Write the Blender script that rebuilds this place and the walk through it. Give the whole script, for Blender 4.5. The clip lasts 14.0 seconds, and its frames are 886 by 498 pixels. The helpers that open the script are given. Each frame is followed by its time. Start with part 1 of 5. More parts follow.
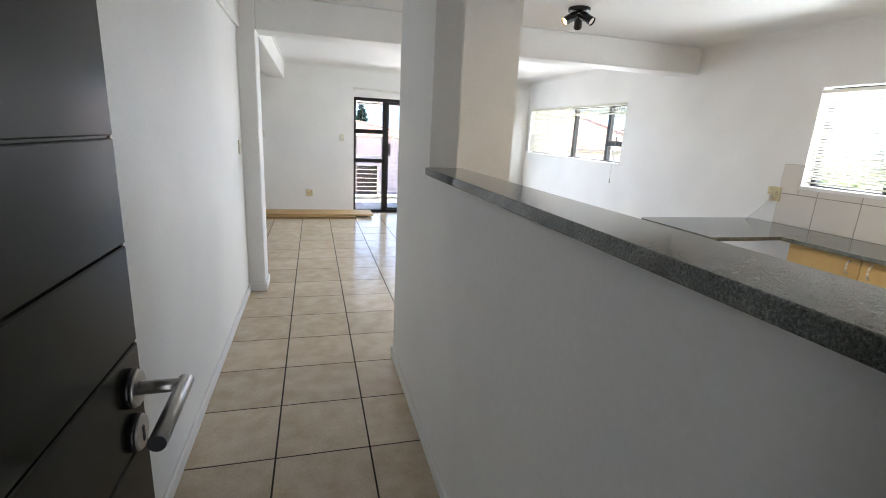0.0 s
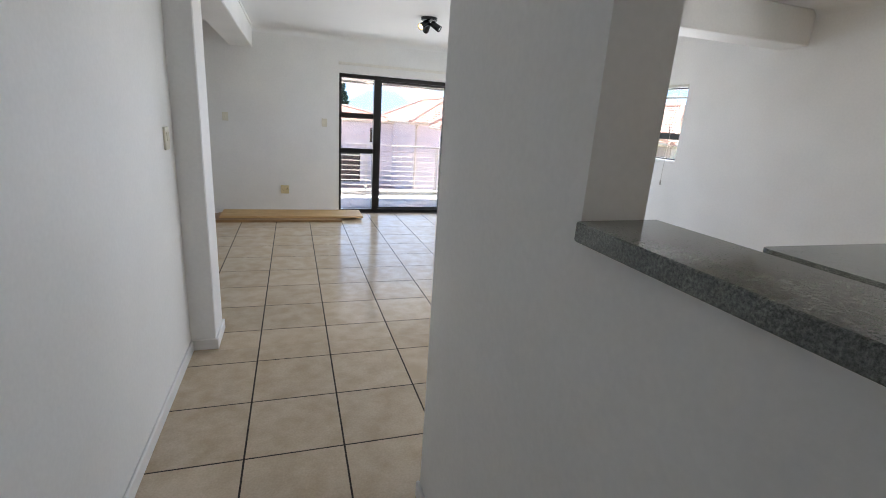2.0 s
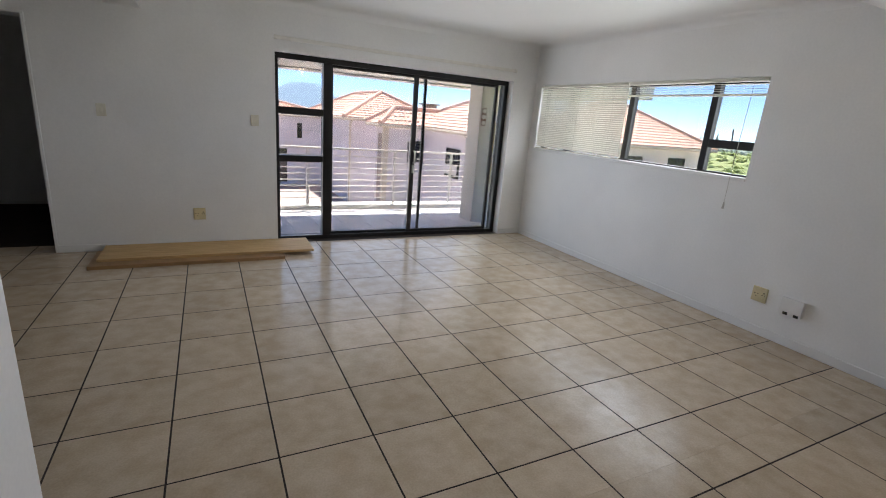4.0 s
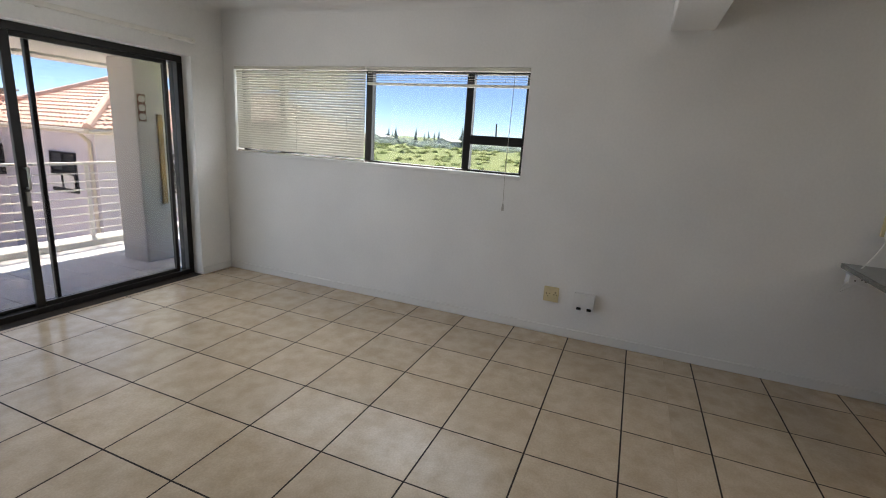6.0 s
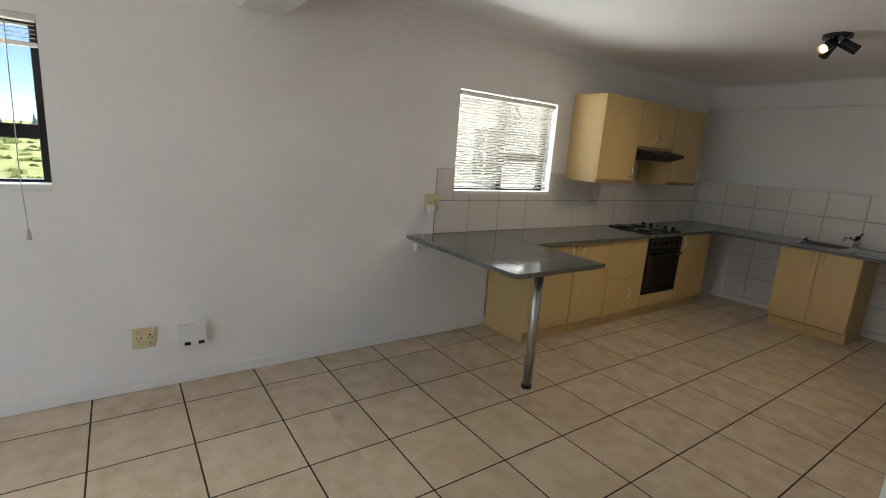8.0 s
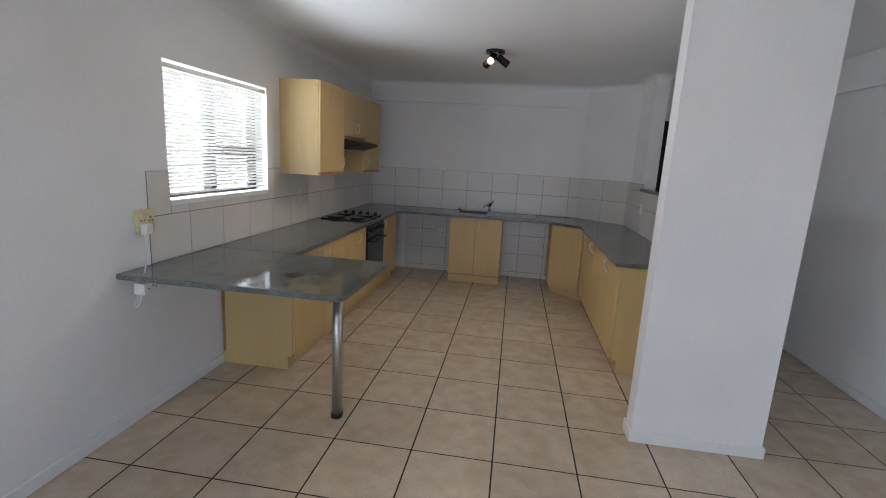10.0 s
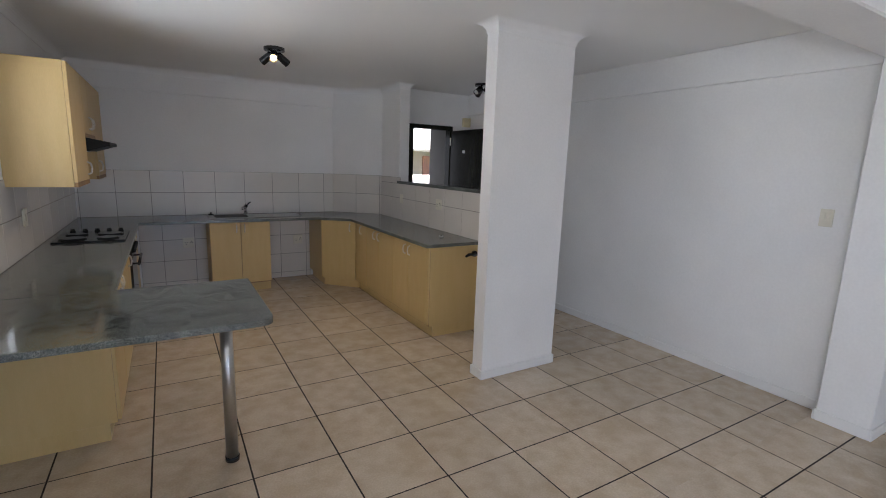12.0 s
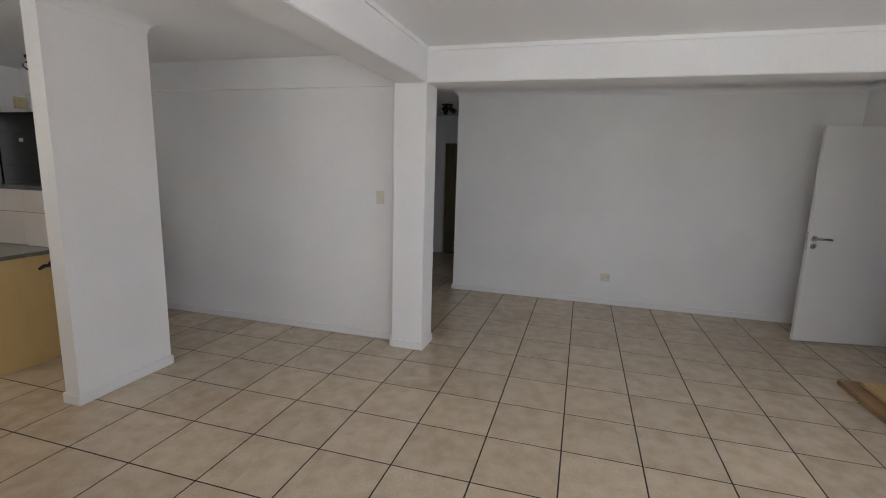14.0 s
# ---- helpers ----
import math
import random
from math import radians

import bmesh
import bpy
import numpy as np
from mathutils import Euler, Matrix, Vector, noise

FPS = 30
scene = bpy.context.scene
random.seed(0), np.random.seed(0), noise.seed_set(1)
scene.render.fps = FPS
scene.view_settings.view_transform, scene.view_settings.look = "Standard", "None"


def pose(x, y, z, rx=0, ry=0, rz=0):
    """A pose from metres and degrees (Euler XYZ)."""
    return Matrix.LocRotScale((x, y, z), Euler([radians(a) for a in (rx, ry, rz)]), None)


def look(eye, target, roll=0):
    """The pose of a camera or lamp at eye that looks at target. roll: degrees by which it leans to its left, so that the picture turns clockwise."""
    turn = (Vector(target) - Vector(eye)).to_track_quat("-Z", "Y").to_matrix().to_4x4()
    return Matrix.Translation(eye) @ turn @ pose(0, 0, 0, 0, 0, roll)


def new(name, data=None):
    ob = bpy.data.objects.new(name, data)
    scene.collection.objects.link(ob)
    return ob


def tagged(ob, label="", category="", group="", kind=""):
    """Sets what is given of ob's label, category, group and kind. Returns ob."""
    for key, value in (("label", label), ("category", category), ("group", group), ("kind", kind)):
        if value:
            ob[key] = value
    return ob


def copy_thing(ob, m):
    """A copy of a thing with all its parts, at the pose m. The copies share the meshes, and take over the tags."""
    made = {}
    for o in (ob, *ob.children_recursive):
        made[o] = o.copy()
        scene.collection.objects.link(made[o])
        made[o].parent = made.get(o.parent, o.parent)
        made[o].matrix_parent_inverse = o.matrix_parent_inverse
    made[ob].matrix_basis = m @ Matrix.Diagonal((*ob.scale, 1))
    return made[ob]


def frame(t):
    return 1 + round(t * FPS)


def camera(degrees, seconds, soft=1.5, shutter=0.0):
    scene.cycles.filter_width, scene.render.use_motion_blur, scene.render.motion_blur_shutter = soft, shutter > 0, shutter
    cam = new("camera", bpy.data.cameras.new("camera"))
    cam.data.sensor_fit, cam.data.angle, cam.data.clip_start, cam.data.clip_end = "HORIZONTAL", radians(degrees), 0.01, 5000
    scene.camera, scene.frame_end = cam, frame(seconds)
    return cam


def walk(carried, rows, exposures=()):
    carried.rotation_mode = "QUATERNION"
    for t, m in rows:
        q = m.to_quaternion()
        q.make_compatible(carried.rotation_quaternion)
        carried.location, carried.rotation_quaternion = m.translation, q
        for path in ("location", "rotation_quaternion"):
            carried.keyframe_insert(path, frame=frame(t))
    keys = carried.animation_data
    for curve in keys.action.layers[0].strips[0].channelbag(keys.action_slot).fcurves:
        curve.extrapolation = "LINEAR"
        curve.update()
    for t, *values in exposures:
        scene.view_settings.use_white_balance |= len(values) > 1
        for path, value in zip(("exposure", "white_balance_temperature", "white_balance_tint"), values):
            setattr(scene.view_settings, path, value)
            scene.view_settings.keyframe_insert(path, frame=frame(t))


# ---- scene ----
cam = camera(87.3, 14.0, soft=1.0)
PATH = [
    (0, (-0.240, -6.248, 1.484), (0.291, -4.382, 0.999), 3.0),
    (0.5, (-0.205, -5.940, 1.488), (0.324, -4.075, 0.992), 3.35),
    (1, (-0.206, -5.606, 1.484), (0.343, -3.753, 0.967), 3.7),
    (1.5, (-0.202, -5.255, 1.477), (0.378, -3.419, 0.937), 3.8),
    (2, (-0.200, -4.858, 1.479), (0.407, -3.031, 0.940), 3.9),
    (2.2, (-0.208, -4.682, 1.467), (0.415, -2.858, 0.932), 3.8),
    (4.3, (-0.21, -2.844, 1.482), (0.769, -1.186, 0.938), 4.7),
    (4.5, (-0.202, -2.678, 1.473), (0.853, -1.069, 0.926), 4.7),
    (5, (-0.134, -2.239, 1.473), (1.174, -0.826, 0.935), 4.6),
    (5.5, (0.028, -1.88, 1.449), (1.611, -0.769, 0.94), 4.3),
    (6, (0.162, -1.59, 1.453), (1.97, -0.873, 0.989), 3.8),
    (6.5, (0.316, -1.428, 1.467), (2.255, -1.168, 1.05), 4.1),
    (7, (0.467, -1.35, 1.5), (2.412, -1.541, 1.074), 3.6),
    (7.5, (0.533, -1.171, 1.516), (2.376, -1.828, 1.103), 3.5),
    (8, (0.674, -1.05, 1.507), (2.269, -2.184, 1.095), 4.2),
    (8.5, (0.862, -0.951, 1.53), (2.11, -2.46, 1.124), 4.1),
    (11, (2.365, -0.819, 1.539), (2.009, -2.752, 1.168), 2.5),
    (11.5, (2.647, -0.858, 1.547), (1.937, -2.691, 1.18), 2.1),
    (12, (2.86, -0.802, 1.553), (1.85, -2.49, 1.193), 1.9),
    (12.5, (2.912, -0.649, 1.541), (1.625, -2.138, 1.185), 1.8),
    (13, (2.921, -0.543, 1.547), (1.375, -1.765, 1.202), 1.5),
    (13.5, (2.926, -0.493, 1.543), (1.169, -1.385, 1.202), 1.4),
    (14, (2.931, -0.427, 1.558), (1.041, -0.983, 1.215), 1.7),
]
EXPOSURES = [(0.0, 4.58, 6180, 10), (0.5, 4.12, 6180, 10), (1.0, 4.05, 6150, 10), (2.0, 4.1, 6130, 11), (4.3, 3.22, 6330, 13), (5.0, 3.1, 6400, 13), (6.0, 3.1, 6580, 12), (7.0, 3.2, 6850, 11), (7.5, 3.33, 6850, 11), (8.5, 3.88, 6350, 12), (11.0, 3.96, 5800, 15), (12.5, 3.78, 6150, 15), (14.0, 3.65, 6450, 15)]
SKY, SUN, LAMP = 0.092, 4.5, 0.8
GLASS_DIM = (0.49, 0.495, 0.49)
HAZE_GLOW = 0.38
DAY = 0.8   # daylight through each square metre of opening
walk(cam, [(t, look(eye, target, roll)) for t, eye, target, roll in PATH],
     exposures=EXPOSURES)

# ---- daylight ----
SUN_FROM = Vector((0.15, 0.33, 0.93)).normalized()
world = bpy.data.worlds.new("world")
scene.world = world
world.use_nodes = True
sky = world.node_tree.nodes.new("ShaderNodeTexSky")
sky.sky_type = 'NISHITA'
sky.sun_disc = False
sky.sun_elevation = math.asin(SUN_FROM.z)
sky.sun_rotation = math.atan2(SUN_FROM.x, SUN_FROM.y)
sky.air_density = 0.55
sky.altitude = 2500
sky.dust_density = 0.0
sky.ozone_density = 3.0
background = world.node_tree.nodes["Background"]
background.inputs["Strength"].default_value = SKY
world.node_tree.links.new(sky.outputs[0], background.inputs["Color"])

def window_light(x, y, z, wide, high, turn, colour, share=1.0):
    """The sky's light in an opening, facing into the room."""
    lamp = new("daylight", bpy.data.lights.new("daylight", 'AREA'))
    lamp.data.shape = 'RECTANGLE'
    lamp.data.size, lamp.data.size_y = wide, high
    lamp.data.energy = DAY * wide * high * share
    lamp.data.color = colour
    lamp.location = (x, y, z)
    lamp.rotation_euler = (radians(90), 0, radians(turn))


window_light(3.915, 0.64, 1.59, 2.84, 0.80, 90, (0.93, 0.97, 1.0), 4.2)
window_light(3.915, -3.81, 1.59, 1.10, 0.80, 90, (0.95, 0.98, 1.0), 5.5)
window_light(1.89, 2.445, 1.0, 2.85, 1.95, 180, (0.82, 0.91, 1.0), 0.95)
window_light(-0.23, -7.1, 1.0, 0.54, 1.95, 0, (0.97, 0.98, 1.0), 0.26)

sun = new("sun", bpy.data.lights.new("sun", 'SUN'))
sun.data.energy = SUN
sun.data.angle = radians(0.5)
sun.data.color = (1.0, 0.95, 0.87)
sun.rotation_euler = SUN_FROM.to_track_quat("Z", "Y").to_euler()


# ---- materials ----
def material(name, colour, rough=0.5, metal=0.0, tint=None, scale=6.0, amount=0.35, fine=0.0, fine_scale=200.0,
             bump=0.0, bump_scale=60.0, per_object=0.0, stretch=(1, 1, 1), coat=0.0, rough_vary=0.0, spec=None, island=0.0):
    """Principled surface with two scales of variation and fine relief."""
    m = bpy.data.materials.new(name)
    m.use_nodes = True
    nt = m.node_tree
    nodes, links = nt.nodes, nt.links
    p = nodes["Principled BSDF"]
    p.inputs["Roughness"].default_value = rough
    p.inputs["Metallic"].default_value = metal
    p.inputs["Coat Weight"].default_value = coat
    if spec is not None:
        p.inputs["Specular IOR Level"].default_value = spec
    coord = nodes.new("ShaderNodeTexCoord")
    mapping = nodes.new("ShaderNodeMapping")
    mapping.inputs["Scale"].default_value = stretch
    links.new(coord.outputs["Object"], mapping.inputs["Vector"])
    if per_object or island:
        src = nodes.new("ShaderNodeObjectInfo") if per_object else nodes.new("ShaderNodeNewGeometry")
        rnd = src.outputs["Random"] if per_object else src.outputs["Random Per Island"]
        shift = nodes.new("ShaderNodeMath")
        shift.operation = 'MULTIPLY'
        shift.inputs[1].default_value = 37.0
        links.new(rnd, shift.inputs[0])
        links.new(shift.outputs[0], mapping.inputs["Location"])
    big = nodes.new("ShaderNodeTexNoise")
    big.inputs["Scale"].default_value = scale
    big.inputs["Detail"].default_value = 5
    links.new(mapping.outputs[0], big.inputs["Vector"])
    ramp = nodes.new("ShaderNodeMapRange")
    ramp.inputs[1].default_value, ramp.inputs[2].default_value = 0.35, 0.65
    links.new(big.outputs["Fac"], ramp.inputs[0])
    mix = nodes.new("ShaderNodeMix")
    mix.data_type = 'RGBA'
    mix.inputs[6].default_value = (*colour, 1)
    tint = tint or tuple(c * (1 - amount) for c in colour)
    mix.inputs[7].default_value = (*tint, 1)
    links.new(ramp.outputs[0], mix.inputs[0])
    out = mix.outputs[2]
    if fine:
        f = nodes.new("ShaderNodeTexNoise")
        f.inputs["Scale"].default_value = fine_scale
        f.inputs["Detail"].default_value = 3
        links.new(mapping.outputs[0], f.inputs["Vector"])
        r2 = nodes.new("ShaderNodeMapRange")
        r2.inputs[1].default_value, r2.inputs[2].default_value = 0.3, 0.7
        r2.inputs[3].default_value, r2.inputs[4].default_value = 1 - fine, 1 + fine
        links.new(f.outputs["Fac"], r2.inputs[0])
        v = nodes.new("ShaderNodeVectorMath")
        v.operation = 'SCALE'
        links.new(out, v.inputs[0])
        links.new(r2.outputs[0], v.inputs["Scale"])
        out = v.outputs[0]
    if per_object or island:
        r3 = nodes.new("ShaderNodeMapRange")
        a = per_object or island
        r3.inputs[3].default_value, r3.inputs[4].default_value = 1 - a, 1 + a
        links.new(rnd, r3.inputs[0])
        v2 = nodes.new("ShaderNodeVectorMath")
        v2.operation = 'SCALE'
        links.new(out, v2.inputs[0])
        links.new(r3.outputs[0], v2.inputs["Scale"])
        out = v2.outputs[0]
    links.new(out, p.inputs["Base Color"])
    if rough_vary:
        r4 = nodes.new("ShaderNodeMapRange")
        r4.inputs[3].default_value, r4.inputs[4].default_value = max(rough - rough_vary, 0.02), rough + rough_vary
        links.new(big.outputs["Fac"], r4.inputs[0])
        links.new(r4.outputs[0], p.inputs["Roughness"])
    if bump:
        b = nodes.new("ShaderNodeTexNoise")
        b.inputs["Scale"].default_value = bump_scale
        b.inputs["Detail"].default_value = 4
        links.new(mapping.outputs[0], b.inputs["Vector"])
        bn = nodes.new("ShaderNodeBump")
        bn.inputs["Strength"].default_value = bump
        bn.inputs["Distance"].default_value = 0.004
        links.new(b.outputs["Fac"], bn.inputs["Height"])
        links.new(bn.outputs[0], p.inputs["Normal"])
    return m


def glass_material(name, tint):
    m = bpy.data.materials.new(name)
    m.use_nodes = True
    nt = m.node_tree
    nt.nodes.clear()
    out = nt.nodes.new("ShaderNodeOutputMaterial")
    clear = nt.nodes.new("ShaderNodeBsdfTransparent")
    clear.inputs[0].default_value = (*tint, 1)
    gloss = nt.nodes.new("ShaderNodeBsdfGlossy")
    gloss.inputs["Roughness"].default_value = 0.02
    edge = nt.nodes.new("ShaderNodeLayerWeight")
    steep = nt.nodes.new("ShaderNodeMath")
    steep.operation = 'POWER'
    steep.inputs[1].default_value = 5.0
    nt.links.new(edge.outputs["Facing"], steep.inputs[0])
    fres = nt.nodes.new("ShaderNodeMapRange")
    fres.inputs[3].default_value, fres.inputs[4].default_value = 0.02, 0.45
    nt.links.new(steep.outputs[0], fres.inputs[0])
    mix = nt.nodes.new("ShaderNodeMixShader")
    nt.links.new(fres.outputs[0], mix.inputs[0])
    nt.links.new(clear.outputs[0], mix.inputs[1])
    nt.links.new(gloss.outputs[0], mix.inputs[2])
    nt.links.new(mix.outputs[0], out.inputs[0])
    return m


def glow_material(name, colour, strength):
    m = bpy.data.materials.new(name)
    m.use_nodes = True
    p = m.node_tree.nodes["Principled BSDF"]
    p.inputs["Base Color"].default_value = (*colour, 1)
    p.inputs["Emission Color"].default_value = (*colour, 1)
    p.inputs["Emission Strength"].default_value = strength
    return m


def translucent(m, share, colour=(0.95, 0.93, 0.88)):
    """Let part of the light pass through a thin sheet."""
    nt = m.node_tree
    p, out = nt.nodes["Principled BSDF"], nt.nodes["Material Output"]
    t = nt.nodes.new("ShaderNodeBsdfTranslucent")
    t.inputs[0].default_value = (*colour, 1)
    mix = nt.nodes.new("ShaderNodeMixShader")
    mix.inputs[0].default_value = share
    nt.links.new(p.outputs[0], mix.inputs[1])
    nt.links.new(t.outputs[0], mix.inputs[2])
    nt.links.new(mix.outputs[0], out.inputs[0])


def granite_material(name, dark, mid, light):
    m = bpy.data.materials.new(name)
    m.use_nodes = True
    nt = m.node_tree
    nodes, links = nt.nodes, nt.links
    p = nodes["Principled BSDF"]
    p.inputs["Roughness"].default_value = 0.08
    p.inputs["Specular IOR Level"].default_value = 0.75
    coord = nodes.new("ShaderNodeTexCoord")
    big = nodes.new("ShaderNodeTexNoise")
    big.inputs["Scale"].default_value = 230
    big.inputs["Detail"].default_value = 6
    big.inputs["Roughness"].default_value = 0.75
    links.new(coord.outputs["Object"], big.inputs["Vector"])
    ramp = nodes.new("ShaderNodeValToRGB")
    ramp.color_ramp.elements[0].position = 0.36
    ramp.color_ramp.elements[0].color = (*dark, 1)
    ramp.color_ramp.elements[1].position = 0.66
    ramp.color_ramp.elements[1].color = (*light, 1)
    e = ramp.color_ramp.elements.new(0.5)
    e.color = (*mid, 1)
    links.new(big.outputs["Fac"], ramp.inputs[0])
    cell = nodes.new("ShaderNodeTexVoronoi")
    cell.inputs["Scale"].default_value = 380
    links.new(coord.outputs["Object"], cell.inputs["Vector"])
    cut = nodes.new("ShaderNodeMapRange")
    cut.inputs[1].default_value, cut.inputs[2].default_value = 0.12, 0.3
    cut.inputs[3].default_value, cut.inputs[4].default_value = 0.45, 1.0
    links.new(cell.outputs["Distance"], cut.inputs[0])
    v = nodes.new("ShaderNodeVectorMath")
    v.operation = 'SCALE'
    links.new(ramp.outputs[0], v.inputs[0])
    links.new(cut.outputs[0], v.inputs["Scale"])
    vein = nodes.new("ShaderNodeTexNoise")
    vein.inputs["Scale"].default_value = 9
    vein.inputs["Detail"].default_value = 6
    vein.inputs["Distortion"].default_value = 1.2
    links.new(coord.outputs["Object"], vein.inputs["Vector"])
    vr = nodes.new("ShaderNodeMapRange")
    vr.inputs[1].default_value, vr.inputs[2].default_value = 0.35, 0.7
    vr.inputs[3].default_value, vr.inputs[4].default_value = 0.75, 1.35
    links.new(vein.outputs["Fac"], vr.inputs[0])
    v2 = nodes.new("ShaderNodeVectorMath")
    v2.operation = 'SCALE'
    links.new(v.outputs[0], v2.inputs[0])
    links.new(vr.outputs[0], v2.inputs["Scale"])
    links.new(v2.outputs[0], p.inputs["Base Color"])
    wipe = nodes.new("ShaderNodeTexNoise")
    wipe.inputs["Scale"].default_value = 4
    links.new(coord.outputs["Object"], wipe.inputs["Vector"])
    r = nodes.new("ShaderNodeMapRange")
    r.inputs[3].default_value, r.inputs[4].default_value = 0.05, 0.13
    links.new(wipe.outputs["Fac"], r.inputs[0])
    links.new(r.outputs[0], p.inputs["Roughness"])
    return m


PAINT = material("white_wall_paint", (0.86, 0.85, 0.83), 0.55, scale=1.6, amount=0.06, fine=0.02, fine_scale=60, bump=0.09, bump_scale=90)
CEILING = material("white_ceiling_paint", (0.86, 0.855, 0.84), 0.7, scale=0.9, amount=0.03, bump=0.1, bump_scale=90)
TRIM = material("white_gloss_trim", (0.83, 0.82, 0.80), 0.35, scale=3, amount=0.04)
TILE = material("beige_floor_tile", (0.60, 0.50, 0.38), 0.18, spec=0.5, tint=(0.51, 0.405, 0.285), scale=9, fine=0.07, fine_scale=110, bump=0.03, bump_scale=30, per_object=0.05, rough_vary=0.08)
GROUT = material("dark_brown_grout", (0.034, 0.024, 0.018), 0.9, scale=5, amount=0.4)
WALLTILE = material("cream_wall_tile", (0.74, 0.70, 0.64), 0.18, scale=3, amount=0.05, per_object=0.025, bump=0.02, bump_scale=20)
WALLGROUT = material("grey_wall_grout", (0.27, 0.245, 0.21), 0.9, scale=5, amount=0.2)
GRANITE = granite_material("grey_green_granite", (0.035, 0.042, 0.039), (0.115, 0.126, 0.115), (0.25, 0.265, 0.24))
MAPLE = material("maple_laminate", (0.62, 0.45, 0.20), 0.42, tint=(0.595, 0.425, 0.18), scale=4, fine=0.025, fine_scale=60, stretch=(5, 5, 0.8), per_object=0.02)
# brown of bare board edges, also used as painted shade in seams and below boards
EDGE_SHADE_BROWN = material("brown_board_edge_and_shade", (0.36, 0.21, 0.09), 0.5, scale=5, amount=0.2)
STEEL = material("brushed_steel", (0.56, 0.55, 0.53), 0.28, 1.0, scale=30, amount=0.1, stretch=(1, 1, 12))
CHROME = material("chrome", (0.70, 0.69, 0.67), 0.12, 1.0, scale=10, amount=0.05)
BRASS = material("satin_metal_handle", (0.86, 0.83, 0.77), 0.38, 0.6, scale=10, amount=0.2)
BLACK = material("black_enamel", (0.012, 0.012, 0.013), 0.22, scale=8, amount=0.3)
HOODBLACK = material("satin_black_metal", (0.010, 0.010, 0.010), 0.45, scale=8, amount=0.3, spec=0.25)
CREAM = material("cream_plastic", (0.76, 0.72, 0.60), 0.35, scale=14, amount=0.08)
BLACKGLASS = material("black_oven_glass", (0.010, 0.010, 0.011), 0.06, scale=8, amount=0.3)
BRONZE = material("dark_bronze_aluminium", (0.018, 0.016, 0.015), 0.38, 0.3, scale=9, amount=0.3)
SLAT = material("white_blind_slat", (0.70, 0.67, 0.60), 0.4, scale=8, amount=0.06)
translucent(SLAT, 0.22)
CORD = material("grey_cord", (0.55, 0.52, 0.47), 0.8, scale=30, amount=0.2)
IVORY = material("aged_ivory_plastic", (0.70, 0.60, 0.36), 0.35, scale=14, amount=0.12)
WHITEPLASTIC = material("white_plastic", (0.80, 0.79, 0.77), 0.35, scale=12, amount=0.05)
# near-black colour that stands in for the shade inside holes and hollows
HOLE_SHADE = material("dark_hole_shade", (0.03, 0.025, 0.02), 0.6, scale=20, amount=0.2)
PINE = material("raw_chipboard_pine", (0.62, 0.42, 0.20), 0.6, tint=(0.50, 0.32, 0.13), scale=6, fine=0.10, fine_scale=60, stretch=(0.7, 8, 8), bump=0.06)
WENGE = material("dark_stained_door_wood", (0.017, 0.017, 0.011), 0.24, spec=0.2, tint=(0.013, 0.012, 0.007), scale=5, fine=0.06, fine_scale=40, stretch=(8, 8, 0.7), bump=0.015, bump_scale=40)
WENGE_EDGE = material("worn_door_edge", (0.12, 0.065, 0.05), 0.5, scale=15, amount=0.5)
DOORWHITE = material("white_door_enamel", (0.80, 0.79, 0.77), 0.3, scale=3, amount=0.04)
RAIL = material("cream_painted_steel", (0.84, 0.81, 0.75), 0.35, scale=10, amount=0.08)
PLASTER = material("lilac_grey_plaster", (0.81, 0.77, 0.82), 0.9, scale=1.2, amount=0.12, fine=0.05, fine_scale=30, bump=0.2, bump_scale=40)
PLASTER_LIGHT = material("pale_exterior_plaster", (0.76, 0.74, 0.70), 0.9, scale=1.0, amount=0.07, bump=0.2, bump_scale=40)
BALCONYTILE = material("pale_balcony_tile", (0.80, 0.78, 0.79), 0.4, scale=5, amount=0.1, per_object=0.04)
TERRACOTTA = material("terracotta_roof_tile", (0.68, 0.45, 0.37), 0.8, tint=(0.60, 0.39, 0.31), scale=3, fine=0.1, fine_scale=20, island=0.10)
GUTTER = material("cream_gutter", (0.70, 0.62, 0.50), 0.5, scale=5, amount=0.1)
PINE_GREY = material("grey_brown_panel", (0.36, 0.31, 0.28), 0.8, scale=3, amount=0.15)
DARKWINDOW = material("dark_window_glass", (0.03, 0.035, 0.04), 0.08, scale=4, amount=0.3)
PAVING = material("pink_brick_paving", (0.50, 0.38, 0.34), 0.9, scale=0.6, amount=0.25, fine=0.15, fine_scale=8)
FIELD = material("scrub_grass", (0.24, 0.265, 0.11), 0.95, tint=(0.165, 0.21, 0.075), scale=0.13, fine=0.35, fine_scale=0.6)
LEAF = material("green_leaf", (0.27, 0.34, 0.14), 0.6, tint=(0.22, 0.28, 0.11), scale=0.8, amount=0.3, island=0.35)
LEAF_BRIGHT = material("bright_green_leaf", (0.27, 0.32, 0.10), 0.6, scale=0.8, amount=0.3, island=0.3)
LEAF_PINE = material("dark_pine_foliage", (0.10, 0.16, 0.11), 0.8, scale=0.6, amount=0.3, island=0.2)
# far foliage: the haze of distance is put into this pale colour
LEAF_FAR = material("haze_tinted_foliage", (0.44, 0.52, 0.49), 0.9, scale=0.2, amount=0.3, island=0.2)
translucent(LEAF, 0.4, (0.24, 0.31, 0.11))
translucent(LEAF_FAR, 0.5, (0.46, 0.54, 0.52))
translucent(LEAF_BRIGHT, 0.4, (0.28, 0.34, 0.10))
